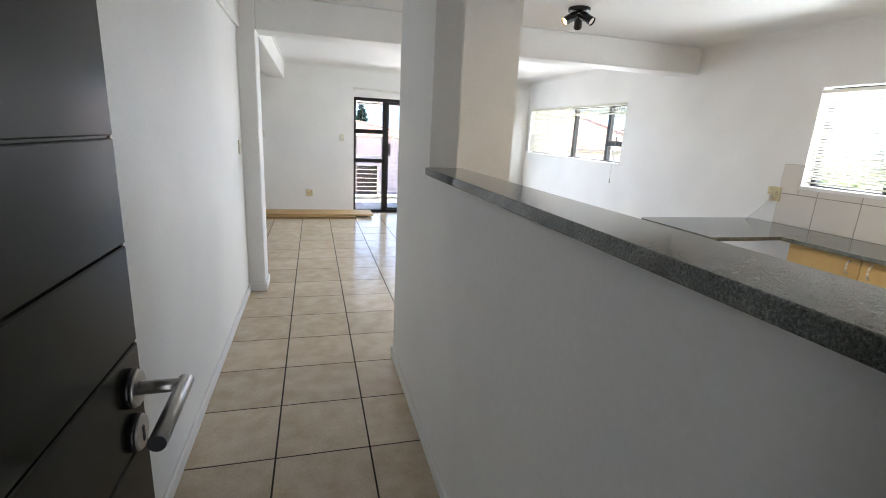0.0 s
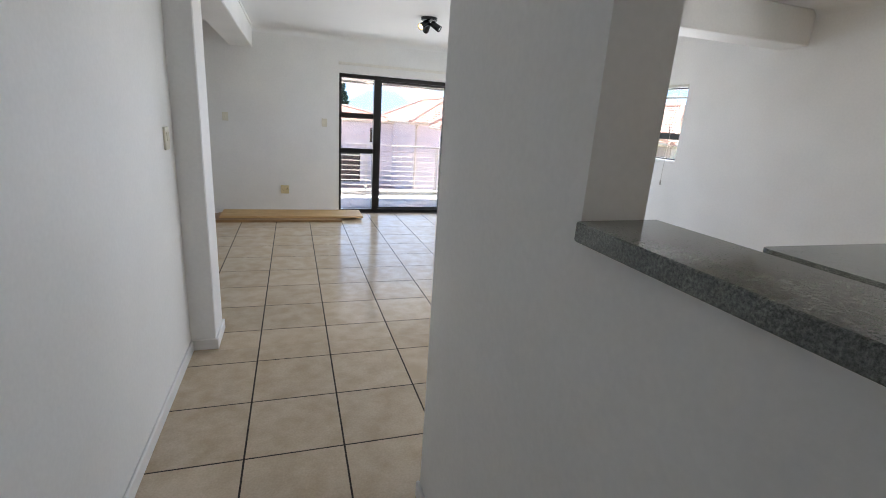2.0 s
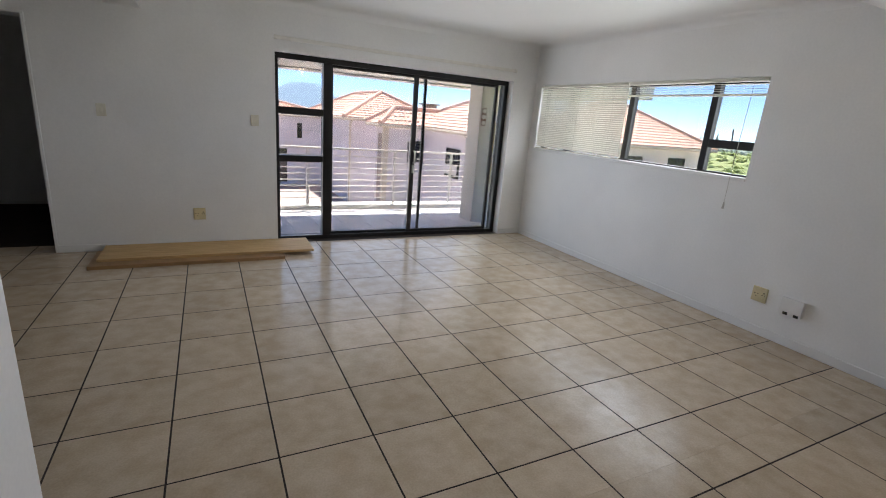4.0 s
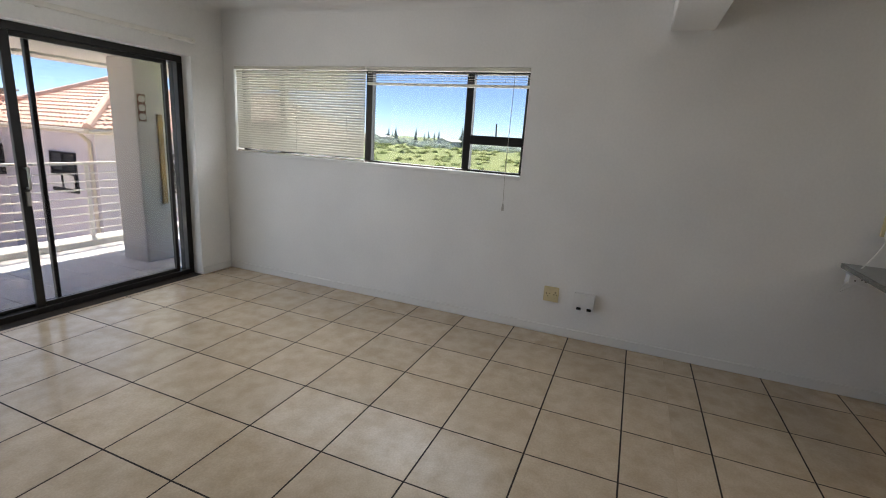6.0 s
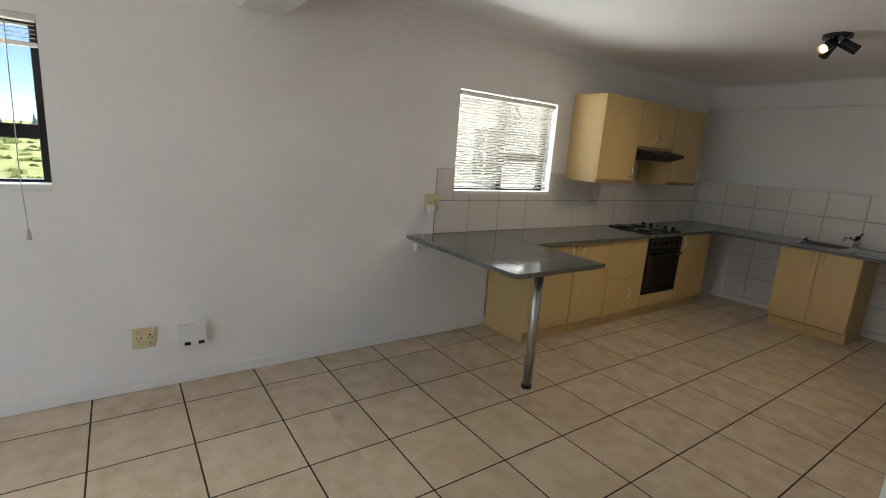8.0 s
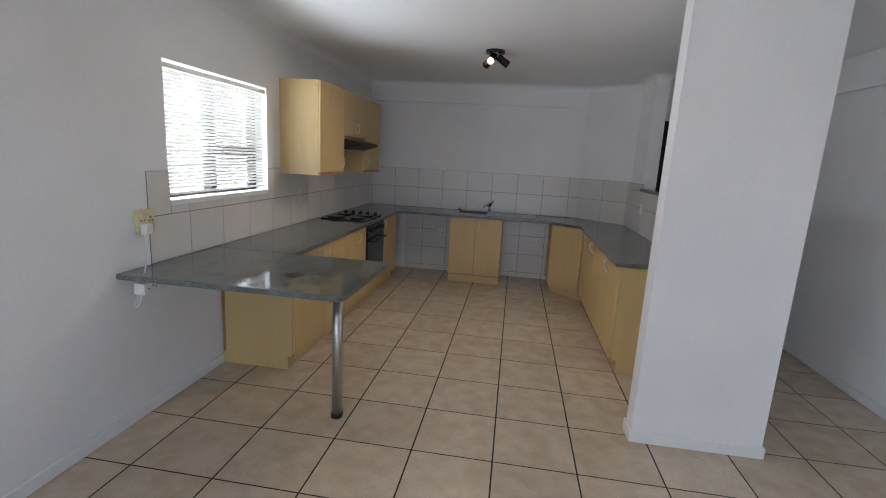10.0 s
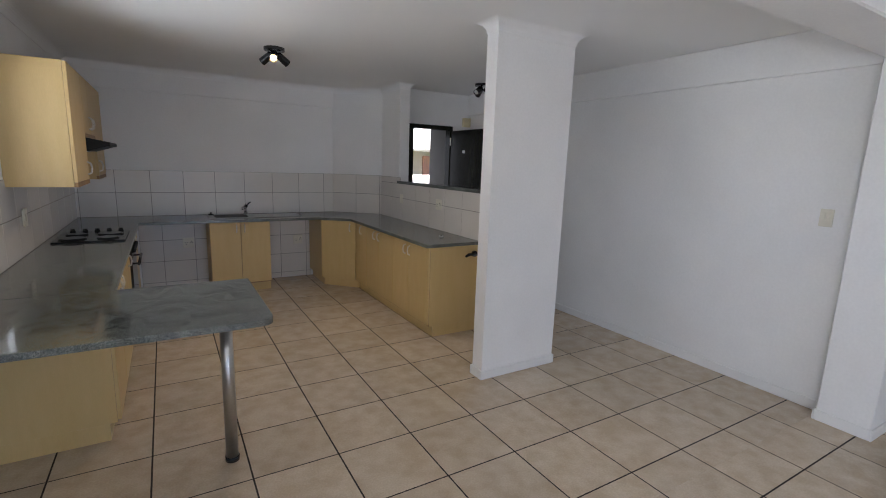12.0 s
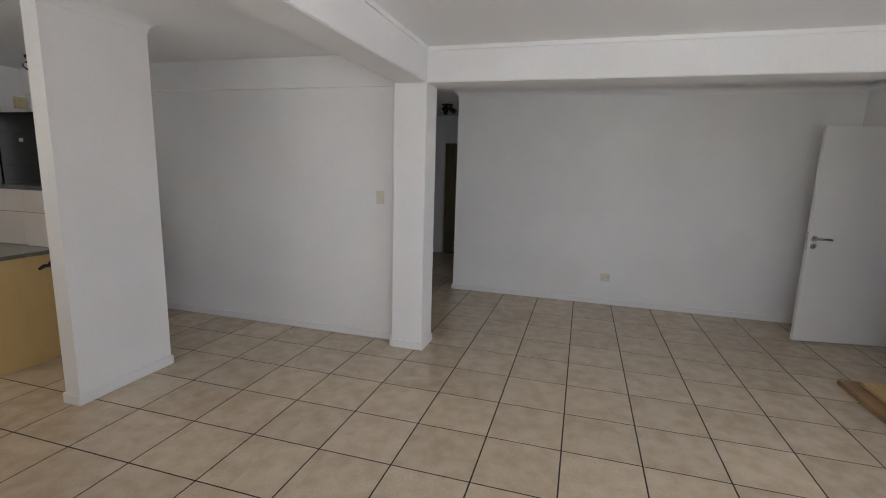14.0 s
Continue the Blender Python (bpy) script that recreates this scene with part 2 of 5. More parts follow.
BARK = material("bark", (0.12, 0.09, 0.065), 0.9, scale=3, amount=0.4)
OLIVEDOOR = material("olive_brown_door_wood", (0.20, 0.17, 0.085), 0.5, scale=4, amount=0.2, stretch=(6, 6, 0.6))
BROWNDOOR = material("varnished_brown_door", (0.22, 0.085, 0.04), 0.4, scale=4, amount=0.25, stretch=(6, 6, 0.6))
BEIGE = material("beige_court_plaster", (0.42, 0.36, 0.28), 0.9, scale=1.0, amount=0.12, bump=0.2)
# dark grey holding the entrance's shade; also the roof vent's own colour
SHADE_VENT_GREY = material("shade_and_vent_grey", (0.20, 0.19, 0.18), 0.8, scale=2, amount=0.1)
# both glasses carry an added tint that dims the bright view outdoors
PANE = glass_material("view_dimming_glass", GLASS_DIM)
KITCHEN_PANE = glass_material("view_dimming_kitchen_glass", (0.50, 0.51, 0.52))
# mountain haze is put in as a pale blue glow on a black base
HAZE = glow_material("mountain_haze_glow", (0.55, 0.75, 1.0), HAZE_GLOW)
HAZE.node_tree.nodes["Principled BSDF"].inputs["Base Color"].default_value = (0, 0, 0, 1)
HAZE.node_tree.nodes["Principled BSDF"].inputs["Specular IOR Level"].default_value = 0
BULB = glow_material("warm_bulb", (1.0, 0.62, 0.25), 0.6)
STONEFAR = material("white_far_house", (0.62, 0.62, 0.62), 0.9, scale=0.3, amount=0.1)


# ---- mesh helpers ----
def box(bm, x0, y0, z0, x1, y1, z1, bevel=0.0, seg=1):
    vs = [bm.verts.new((x, y, z)) for x in (x0, x1) for y in (y0, y1) for z in (z0, z1)]
    faces = [bm.faces.new([vs[i] for i in q]) for q in
             ((0, 1, 3, 2), (4, 6, 7, 5), (0, 4, 5, 1), (2, 3, 7, 6), (0, 2, 6, 4), (1, 5, 7, 3))]
    if bevel:
        edges = list({e for f in faces for e in f.edges})
        bmesh.ops.bevel(bm, geom=edges, offset=bevel, segments=seg, affect='EDGES', profile=0.5)
    return faces


def boxes(*items, bevel=0.0, seg=1):
    bm = bmesh.new()
    for b in items:
        box(bm, *b, bevel=bevel, seg=seg)
    return bm


def tube(bm, a, b, r, n=12, r2=None, cap=True):
    """A round bar from a to b."""
    a, b = Vector(a), Vector(b)
    d = b - a
    m = Matrix.Translation((a + b) / 2) @ d.to_track_quat("Z", "Y").to_matrix().to_4x4()
    bmesh.ops.create_cone(bm, cap_ends=cap, segments=n, radius1=r, radius2=r if r2 is None else r2, depth=d.length, matrix=m)


def rounded(points, corner, radius, n=6):
    """A plan outline with the corners in `corner` rounded off."""
    out = []
    k = len(points)
    for i, p in enumerate(points):
        if i not in corner:
            out.append(p)
            continue
        p = Vector(p)
        a = (Vector(points[i - 1]) - p).normalized()
        b = (Vector(points[(i + 1) % k]) - p).normalized()
        for j in range(n + 1):
            s = j / n
            q = p + a * radius * (1 - s) ** 2 + b * radius * s ** 2
            out.append((q.x, q.y))
    return out


def prism(bm, outline, z0, z1, bevel=0.0):
    """A plan outline raised from z0 to z1."""
    low = [bm.verts.new((x, y, z0)) for x, y in outline]
    high = [bm.verts.new((x, y, z1)) for x, y in outline]
    n = len(outline)
    top = bm.faces.new(high)
    bot = bm.faces.new(low[::-1])
    for i in range(n):
        bm.faces.new((low[i], low[(i + 1) % n], high[(i + 1) % n], high[i]))
    bmesh.ops.recalc_face_normals(bm, faces=bm.faces[:])
    if bevel:
        bmesh.ops.bevel(bm, geom=list(top.edges) + list(bot.edges), offset=bevel, segments=2, affect='EDGES', profile=0.5)


def finish(name, bm, mat, smooth=False):
    me = bpy.data.meshes.new(name)
    bmesh.ops.recalc_face_normals(bm, faces=bm.faces[:])
    bm.to_mesh(me)
    bm.free()
    me.materials.append(mat)
    if smooth:
        for p in me.polygons:
            p.use_smooth = len(p.vertices) == 4
    return me


def part(name, bm, mat, parent, label="", smooth=False):
    """One mesh under a thing or a part; vertices are in the parent's space."""
    ob = new(name, finish(name, bm, mat, smooth))
    ob.parent = parent
    return tagged(ob, label)


def thing(name, at, label, category, group="", kind=""):
    """An Empty at a thing's base, which carries its parts."""
    ob = new(name)
    ob.empty_display_size = 0.05
    ob.location = at
    return tagged(ob, label, category, group, kind)


def solid(name, bm, mat, label, category, at=(0, 0, 0), group="", kind="", smooth=False):
    ob = new(name, finish(name, bm, mat, smooth))
    ob.location = at
    return tagged(ob, label, category, group, kind)


def structure(name, bm, mat, label, category):
    return solid(name, bm, mat, label, category, kind="structure")


# ---- the flat: levels and wall lines ----
P = 0.43            # floor tile with its joint
TOP = 2.48          # ceiling
BEAM = 2.215        # underside of the beams
EAST, NORTH, SOUTH = 3.70, 2.19, -7.05
HALL_W, HALL_E = -0.82, 0.26
KITCHEN_W = 0.388
WEST = -2.82
ENTRY = -6.35

# walls
structure("wall_north", boxes(
    (-1.51, NORTH, 0, 0.44, NORTH + 0.26, TOP), (3.345, NORTH, 0, EAST, NORTH + 0.26, TOP), (0.44, NORTH, 2.01, 3.345, NORTH + 0.26, TOP),
    (WEST - 0.2, NORTH, 0, -2.34, NORTH + 0.26, TOP), (-2.34, NORTH, 2.06, -1.51, NORTH + 0.26, TOP)), PAINT,
    "white painted plaster wall around the balcony door", "wall")
structure("wall_east", boxes(
    (EAST, SOUTH - 0.2, -0.1, EAST + 0.22, NORTH + 0.26, 1.19), (EAST, SOUTH - 0.2, 1.99, EAST + 0.22, NORTH + 0.26, TOP + 0.15),
    (EAST, 2.06, 1.19, EAST + 0.22, NORTH + 0.26, 1.99), (EAST, -3.26, 1.19, EAST + 0.22, -0.78, 1.99),
    (EAST, SOUTH - 0.2, 1.19, EAST + 0.22, -4.36, 1.99)), PAINT,
    "white painted plaster wall with two window openings", "wall")
structure("wall_south", boxes((KITCHEN_W + 0.4, SOUTH - 0.2, -0.1, EAST, SOUTH, TOP)), PAINT, "white painted wall behind the kitchen sink", "wall")
bm = bmesh.new()
prism(bm, [(0.26, -6.57), (0.33, -6.57), (0.90, SOUTH), (0.90, SOUTH - 0.2), (0.26, SOUTH - 0.2)], -0.1, TOP)
structure("wall_kitchen_corner", bm, PAINT, "white slanting wall across the kitchen corner", "wall")
structure("wall_hall_west", boxes((-0.95, ENTRY - 0.5, 0, HALL_W, -1.94, TOP)), PAINT, "white painted hall wall", "wall")
structure("pilaster", boxes((-0.95, -1.94, 0, -0.68, -1.66, TOP), bevel=0.006), PAINT, "white painted pilaster at the end of the hall wall", "pilaster")
structure("wall_hall_east", boxes(
    (HALL_E, -4.20, 0, KITCHEN_W, -3.385, TOP), (HALL_E, -6.04, 0, KITCHEN_W, -4.20, 1.30), (HALL_E, -6.57, 0, KITCHEN_W, -6.04, TOP)), PAINT,
    "white painted half wall between the hall and the kitchen", "wall")
structure("pier", boxes((KITCHEN_W, -3.505, 0, 0.95, -3.385, TOP)), PAINT, "white painted pier between hall and kitchen", "pier")
structure("wall_entry", boxes((-0.82, ENTRY - 0.12, 0, -0.55, ENTRY, TOP), (-0.55, ENTRY - 0.12, 2.06, HALL_E, ENTRY, TOP)), PAINT,
          "white painted wall above the front door", "wall")
# recess wall: its shade is put into the dark grey colour
structure("wall_entry_recess", boxes((-0.82, ENTRY - 0.62, -0.1, -0.55, ENTRY - 0.12, TOP)), SHADE_VENT_GREY,
          "entrance recess wall with its shade put in as dark grey", "wall")
structure("wall_west", boxes((WEST - 0.2, -1.97, 0, WEST, NORTH, TOP), (-5.3, -1.97, 0, WEST - 0.2, -1.85, TOP)), PAINT, "plain white painted living room wall", "wall")
structure("wall_passage", boxes((-5.42, -3.17, 0, -0.95, -3.05, TOP), (-5.42, -3.05, 0, -5.3, -2.87, TOP), (-5.42, -2.05, 0, -5.3, -1.85, TOP), (-5.42, -2.87, 2.0, -5.3, -2.05, TOP)), PAINT,
          "white painted wall of the bedroom passage", "wall")
structure("wall_far_room", boxes((-8.0, -4.2, 0, -7.9, -0.5, TOP), (-8.0, -4.2, 0, -5.42, -4.1, TOP), (-8.0, -0.6, 0, -5.42, -0.5, TOP), (-5.42, -1.85, 0, -5.3, -0.5, TOP), (-5.42, -4.2, 0, -5.3, -3.17, TOP)), PAINT,
          "white wall of the dark room at the end of the passage", "wall")
structure("wall_bedroom", boxes((-3.1, 4.6, 0, -0.9, 4.7, TOP), (-3.1, NORTH + 0.26, 0, -3.0, 4.6, TOP), (-1.0, NORTH + 0.26, 0, -0.9, 4.6, TOP)), PAINT,
          "white wall of the room behind the open door", "wall")
structure("wall_outside_south", boxes((-8.0, SOUTH - 0.2, -3.2, -0.82, ENTRY - 0.62, TOP)), PLASTER_LIGHT, "pale plaster outer wall beside the entrance", "wall")

# ceiling and beams
structure("ceiling", boxes((-8.0, SOUTH - 0.2, TOP, EAST + 0.22, NORTH + 0.26, TOP + 0.2), (-3.1, NORTH + 0.26, TOP, -0.9, 4.7, TOP + 0.2)), CEILING, "plain white painted ceiling", "ceiling")
structure("beam_cross", boxes((-0.68, -1.92, BEAM, EAST, -1.66, TOP), bevel=0.008), PAINT, "white painted ceiling beam between living room and kitchen", "beam")
structure("beam_side", boxes((-0.96, -1.668, BEAM, -0.68, NORTH, TOP), bevel=0.008), PAINT, "white painted ceiling beam along the living room", "beam")
structure("beam_hall", boxes((HALL_W, ENTRY, BEAM, -0.79, -1.94, TOP), bevel=0.006), PAINT, "white painted beam along the hall wall", "beam")
structure("beam_sink", boxes((0.90, SOUTH, 2.23, EAST, SOUTH + 0.05, TOP)), PAINT, "shallow white bulkhead above the sink wall", "beam")


def cornice(bm, points, closed=False, size=0.07):
    """A cove along the ceiling, mitred at the corners; the room lies to the left of the way."""
    prof = [(size * (1 - math.cos(k * math.pi / 12)) + 0.004, TOP - size * (1 - math.sin(k * math.pi / 12))) for k in range(7)]
    prof += [(0, TOP), (0, TOP - size)]
    pts = [Vector(p) for p in points]
    n, rows = len(pts), []
    for i, p in enumerate(pts):
        before = (p - pts[i - 1]).normalized() if closed or i else None
        after = (pts[(i + 1) % n] - p).normalized() if closed or i < n - 1 else None
        left = [Vector((-d.y, d.x)) for d in (before, after) if d is not None]
        mitre = left[0] if len(left) == 1 else (left[0] + left[1]) / (1 + left[0].dot(left[1]))
        rows.append([bm.verts.new((p.x + mitre.x * o, p.y + mitre.y * o, z)) for o, z in prof])
    m = len(prof)
    for i in range(n if closed else n - 1):
        for k in range(m):
            bm.faces.new((rows[i][k], rows[(i + 1) % n][k], rows[(i + 1) % n][(k + 1) % m], rows[i][(k + 1) % m]))
    if not closed:
        bm.faces.new(rows[0])
        bm.faces.new(rows[-1][::-1])


bm = bmesh.new()
cornice(bm, [(HALL_E, -4.20), (HALL_E, -3.385), (0.95, -3.385), (0.95, -3.505), (KITCHEN_W, -3.505), (KITCHEN_W, -4.20)], closed=True)
cornice(bm, [(HALL_E, ENTRY), (HALL_E, -6.04), (KITCHEN_W, -6.04), (KITCHEN_W, -6.60), (0.90, SOUTH + 0.051), (EAST, SOUTH + 0.051), (EAST, -1.92)])
cornice(bm, [(EAST, -1.66), (EAST, NORTH), (-0.68, NORTH)])
cornice(bm, [(-0.96, NORTH), (WEST, NORTH), (WEST, -1.97), (-5.3, -1.97)])
structure("cornice", bm, CEILING, "white coved cornice along the ceiling", "cornice")
bm = bmesh.new()
for x0, y0, x1, y1 in ((-0.68, -1.66, EAST, -1.648), (-0.68, -1.66, -0.668, NORTH)):
    box(bm, x0, y0, TOP - 0.03, x1, y1, TOP)
structure("trim", bm, CEILING, "narrow white trim where beam meets ceiling", "trim")

# skirting boards
SK = 0.07
bm = boxes((-1.51, NORTH - 0.014, 0, 0.44, NORTH, SK), (3.345, NORTH - 0.014, 0, EAST - 0.014, NORTH, SK), (EAST - 0.014, -3.70, 0, EAST, NORTH, SK),
           (HALL_W, ENTRY, 0, HALL_W + 0.014, -1.954, SK), (HALL_W, -1.954, 0, -0.666, -1.94, SK), (-0.68, -1.94, 0, -0.666, -1.66, SK), (-0.95, -1.66, 0, -0.666, -1.646, SK),
           (HALL_E - 0.014, -6.3, 0, HALL_E, -3.371, SK), (HALL_E, -3.385, 0, 0.964, -3.371, SK), (0.95, -3.505, 0, 0.964, -3.385, SK), (KITCHEN_W, -3.519, 0, 0.964, -3.505, SK),
           (KITCHEN_W, -4.24, 0, KITCHEN_W + 0.014, -3.519, SK), (WEST, -1.984, 0, WEST + 0.014, NORTH, SK), (-5.3, -1.984, 0, WEST, -1.97, SK), (-5.3, -3.05, 0, -0.95, -3.036, SK),
           bevel=0.004)
structure("baseboard", bm, TRIM, "white painted skirting board", "skirting board")

# floor slab under the tiles
structure("floor", boxes((-8.0, SOUTH - 0.2, -0.25, EAST + 0.22, NORTH + 0.26, -0.001), (-3.1, NORTH + 0.26, -0.25, -0.9, 4.7, -0.001)), GROUT, "beige ceramic tiled floor with dark joints", "floor")
FLOOR = bpy.data.objects["floor"]


# ---- windows and doors ----
def pane(parent, *b, mat=None):
    ob = part("pane", boxes(b), mat or PANE, parent)
    ob.visible_shadow = False
    return ob


def bar(parent, name, *b, mat=None, bevel=0.003):
    return part(name, boxes(b, bevel=bevel), mat or BRONZE, parent)


# balcony sliding door
Y = 2.35
door = thing("door_1", (0, Y, 0), "dark bronze aluminium sliding balcony door with a fixed side light", "sliding door", kind="structure")
L, R, H = 0.44, 3.345, 2.01
bar(door, "door_frame", L, -0.05, H - 0.055, R, 0.06, H)
bar(door, "door_frame", L, -0.05, 0, R, 0.06, 0.045)
bar(door, "door_frame", L, -0.05, 0.045, L + 0.045, 0.06, H - 0.055)
bar(door, "door_frame", R - 0.055, -0.05, 0.045, R, 0.06, H - 0.055)
bar(door, "mullion", 0.955, -0.05, 0.045, 1.045, 0.06, H - 0.055)
bar(door, "transom", L + 0.045, -0.04, 1.40, 0.955, 0.04, 1.475)
bar(door, "transom", L + 0.045, -0.04, 0.895, 0.955, 0.04, 0.965)
for z0, z1 in ((0.045, 0.895), (0.965, 1.40), (1.475, H - 0.055)):
    pane(door, L + 0.045, -0.003, z0, 0.955, 0.003, z1)
fixed = bar(door, "fixed_leaf", 1.045, 0.01, 0.045, 1.075, 0.045, H - 0.055)
bar(door, "stile", 2.185, 0.01, 0.045, 2.215, 0.045, H - 0.055)
bar(door, "rail", 1.075, 0.01, H - 0.085, 2.185, 0.045, H - 0.055)
bar(door, "rail", 1.075, 0.01, 0.045, 2.185, 0.045, 0.07)
pane(door, 1.075, 0.025, 0.07, 2.058, 0.031, H - 0.085)
pane(door, 3.205, 0.0, 0.045, R - 0.055, 0.006, H - 0.055)
leaf = bar(door, "sliding_leaf", 2.03, -0.035, 0.045, 2.085, 0.0, H - 0.055)
bar(door, "stile", 3.17, -0.035, 0.045, 3.205, 0.0, H - 0.055)
bar(door, "rail", 2.085, -0.035, H - 0.09, 3.17, 0.0, H - 0.055)
bar(door, "rail", 2.085, -0.035, 0.045, 3.17, 0.0, 0.08)
pane(door, 2.085, -0.02, 0.08, 3.17, -0.014, H - 0.09)
bm = bmesh.new()
tube(bm, (2.068, -0.075, 0.92), (2.068, -0.075, 1.07), 0.009)
tube(bm, (2.068, -0.075, 0.925), (2.068, -0.03, 0.925), 0.008)
tube(bm, (2.068, -0.075, 1.065), (2.068, -0.03, 1.065), 0.008)
part("pull_handle", bm, STEEL, leaf, "steel pull handle", True)
bar(leaf, "lock", 2.052, -0.05, 0.80, 2.076, -0.034, 0.90, mat=STEEL)

# curtain rod above it
rod = thing("curtain_rod", (0, 2.10, 2.125), "cream painted curtain track fixed above the balcony door", "curtain track")
part("track", boxes((0.45, -0.012, -0.018, 3.29, 0.012, 0.018), bevel=0.006, seg=2), RAIL, rod)
for x in (0.6, 1.5, 2.2, 3.15):
    part("bracket", boxes((x - 0.015, 0.012, -0.012, x + 0.015, 0.09, 0.02), bevel=0.003), RAIL, rod)
for x in (0.438, 3.296):
    bm = bmesh.new()
    tube(bm, (x - 0.012, 0, 0), (x + 0.012, 0, 0), 0.022)
    part("end_stop", bm, RAIL, rod)


def window(name, y0, y1, z0, z1, splits, transoms, label, glass=None):
    """A framed window in the east wall: splits are mullions along y, transoms (from, to, height)."""
    w = thing(name, (EAST + 0.13, 0, 0), label, "window", kind="structure")
    f = 0.04
    bar(w, "window_frame", -0.03, y0, z1 - f, 0.03, y1, z1)
    bar(w, "window_frame", -0.03, y0, z0 + 0.002, 0.03, y1, z0 + f * 0.7)
    bar(w, "window_frame", -0.03, y0, z0 + f * 0.7, 0.03, y0 + f, z1 - f)
    bar(w, "window_frame", -0.03, y1 - f, z0 + f * 0.7, 0.03, y1, z1 - f)
    for s in splits:
        bar(w, "mullion", -0.032, s - 0.03, z0 + f * 0.7, 0.032, s + 0.03, z1 - f)
    for a, b, z in transoms:
        t = bar(w, "transom", -0.034, a + 0.03, z - 0.035, 0.034, b - 0.03, z + 0.035)
        bm = bmesh.new()
        tube(bm, (-0.04, (a + b) / 2, z + 0.035), (-0.055, (a + b) / 2, z + 0.13), 0.006)
        part("stay", bm, BRONZE, t, "peg stay of the opening pane")
    pane(w, -0.003, y0 + f, z0 + f * 0.7, 0.003, y1 - f, z1 - f, mat=glass)
    part("window_sill", boxes((-0.142, y0 + 0.001, z0 - 0.016, -0.031, y1 - 0.001, z0 + 0.014), bevel=0.003), TRIM, w, "white painted sill")
    return w


window("window_1", -0.78, 2.06, 1.19, 1.99, (0.63, -0.29, 1.57), ((-0.78, -0.29, 1.455), (1.57, 2.06, 1.455)), "dark bronze framed living room window with four lights")
window("window_2", -4.36, -3.26, 1.19, 1.99, (-3.82,), ((-4.36, -3.82, 1.50),), "bright framed kitchen window behind a white blind", KITCHEN_PANE)


def blind(y0, y1, z_top, z_low, tilt, label, raised=False, cord=None):
    """A venetian blind that hangs inside a window reveal of the east wall."""
    b = thing("venetian_blind", (EAST + 0.022, 0, 0), label, "blind")
    part("headrail", boxes((-0.028, y0, z_top - 0.028, 0.022, y1, z_top), bevel=0.003), SLAT, b)
    step = 0.0218
    z = z_top - 0.045
    if raised:
        n, step = 4, 0.019
    else:
        n = int((z - z_low - 0.03) / step)
    me = None
    for i in range(n):
        if me is None:
            bm = bmesh.new()
            c, s, w = math.cos(tilt), math.sin(tilt), 0.0125
            pts = [(-w, 0.0), (0.0, 0.0022), (w, 0.0), (w, -0.0007), (0.0, 0.0013), (-w, -0.0007)]
            rows = [[bm.verts.new((px * c - pz * s, y, px * s + pz * c)) for px, pz in pts] for y in (y0 + 0.004, y1 - 0.004)]
            for k in range(6):
                bm.faces.new((rows[0][k], rows[0][(k + 1) % 6], rows[1][(k + 1) % 6], rows[1][k]))
            bm.faces.new(rows[0])
            bm.faces.new(rows[1])
            me = finish("slat", bm, SLAT)
        ob = new("slat", me)
        ob.parent = b
        ob.location = (0, 0, z)
        z -= step
    low = z - 0.006 if not raised else z + 0.0
    part("bottom_rail", boxes((-0.013, y0, low - 0.02 if raised else low - 0.012, 0.013, y1, low), bevel=0.002), SLAT, b)
    for y in (y0 + 0.18, (y0 + y1) / 2, y1 - 0.18):
        bm = bmesh.new()
        tube(bm, (-0.016, y, low), (-0.016, y, z_top - 0.02), 0.0012, 5)
        part("ladder_cord", bm, CORD, b)
    if cord:
        yc, zc = cord
        bm = bmesh.new()
        pts = [(-0.03, yc, z_top - 0.03), (-0.05, yc + 0.004, 1.25), (-0.062, yc - 0.006, zc + 0.03)]
        for p, q in zip(pts, pts[1:]):
            tube(bm, p, q, 0.0022, 6)
        c = part("pull_cord", bm, CORD, b)
        bm = bmesh.new()
        tube(bm, (-0.062, yc - 0.006, zc - 0.02), (-0.062, yc - 0.006, zc + 0.035), 0.011, 10, 0.005)
        part("tassel", bm, CORD, c)
    return b


blind(0.615, 2.055, 1.987, 1.185, radians(54), "white venetian blind lowered with tilted slats")
blind(-0.775, 0.60, 1.987, 1.207, radians(10), "white venetian blind pulled up to the window head", raised=True, cord=(-0.67, 0.955))
blind(-4.33, -3.265, 1.97, 1.207, radians(-40), "white venetian blind lowered over the kitchen window")

# front door, open against the hall
fd = thing("door_2", (-0.556, -6.32, 0), "dark stained wooden front door, grooved and standing open", "front door", kind="structure")
zs = [0.008, 0.36, 0.52, 0.675, 0.83, 0.985, 1.145, 1.30, 1.455, 1.80, 1.995]
for i, (z0, z1) in enumerate(zip(zs, zs[1:])):
    part("door_plank", boxes((0.0, 0.0, z0 + 0.002, 0.045, 0.84, z1 - 0.002), bevel=0.002), WENGE, fd)
part("door_core", boxes((0.006, 0.003, 0.008, 0.039, 0.8385, 1.993)), WENGE, fd)
part("door_edge", boxes((0.004, 0.84, 0.010, 0.041, 0.8425, 1.993)), WENGE_EDGE, fd, "chipped reddish edge of the leaf")


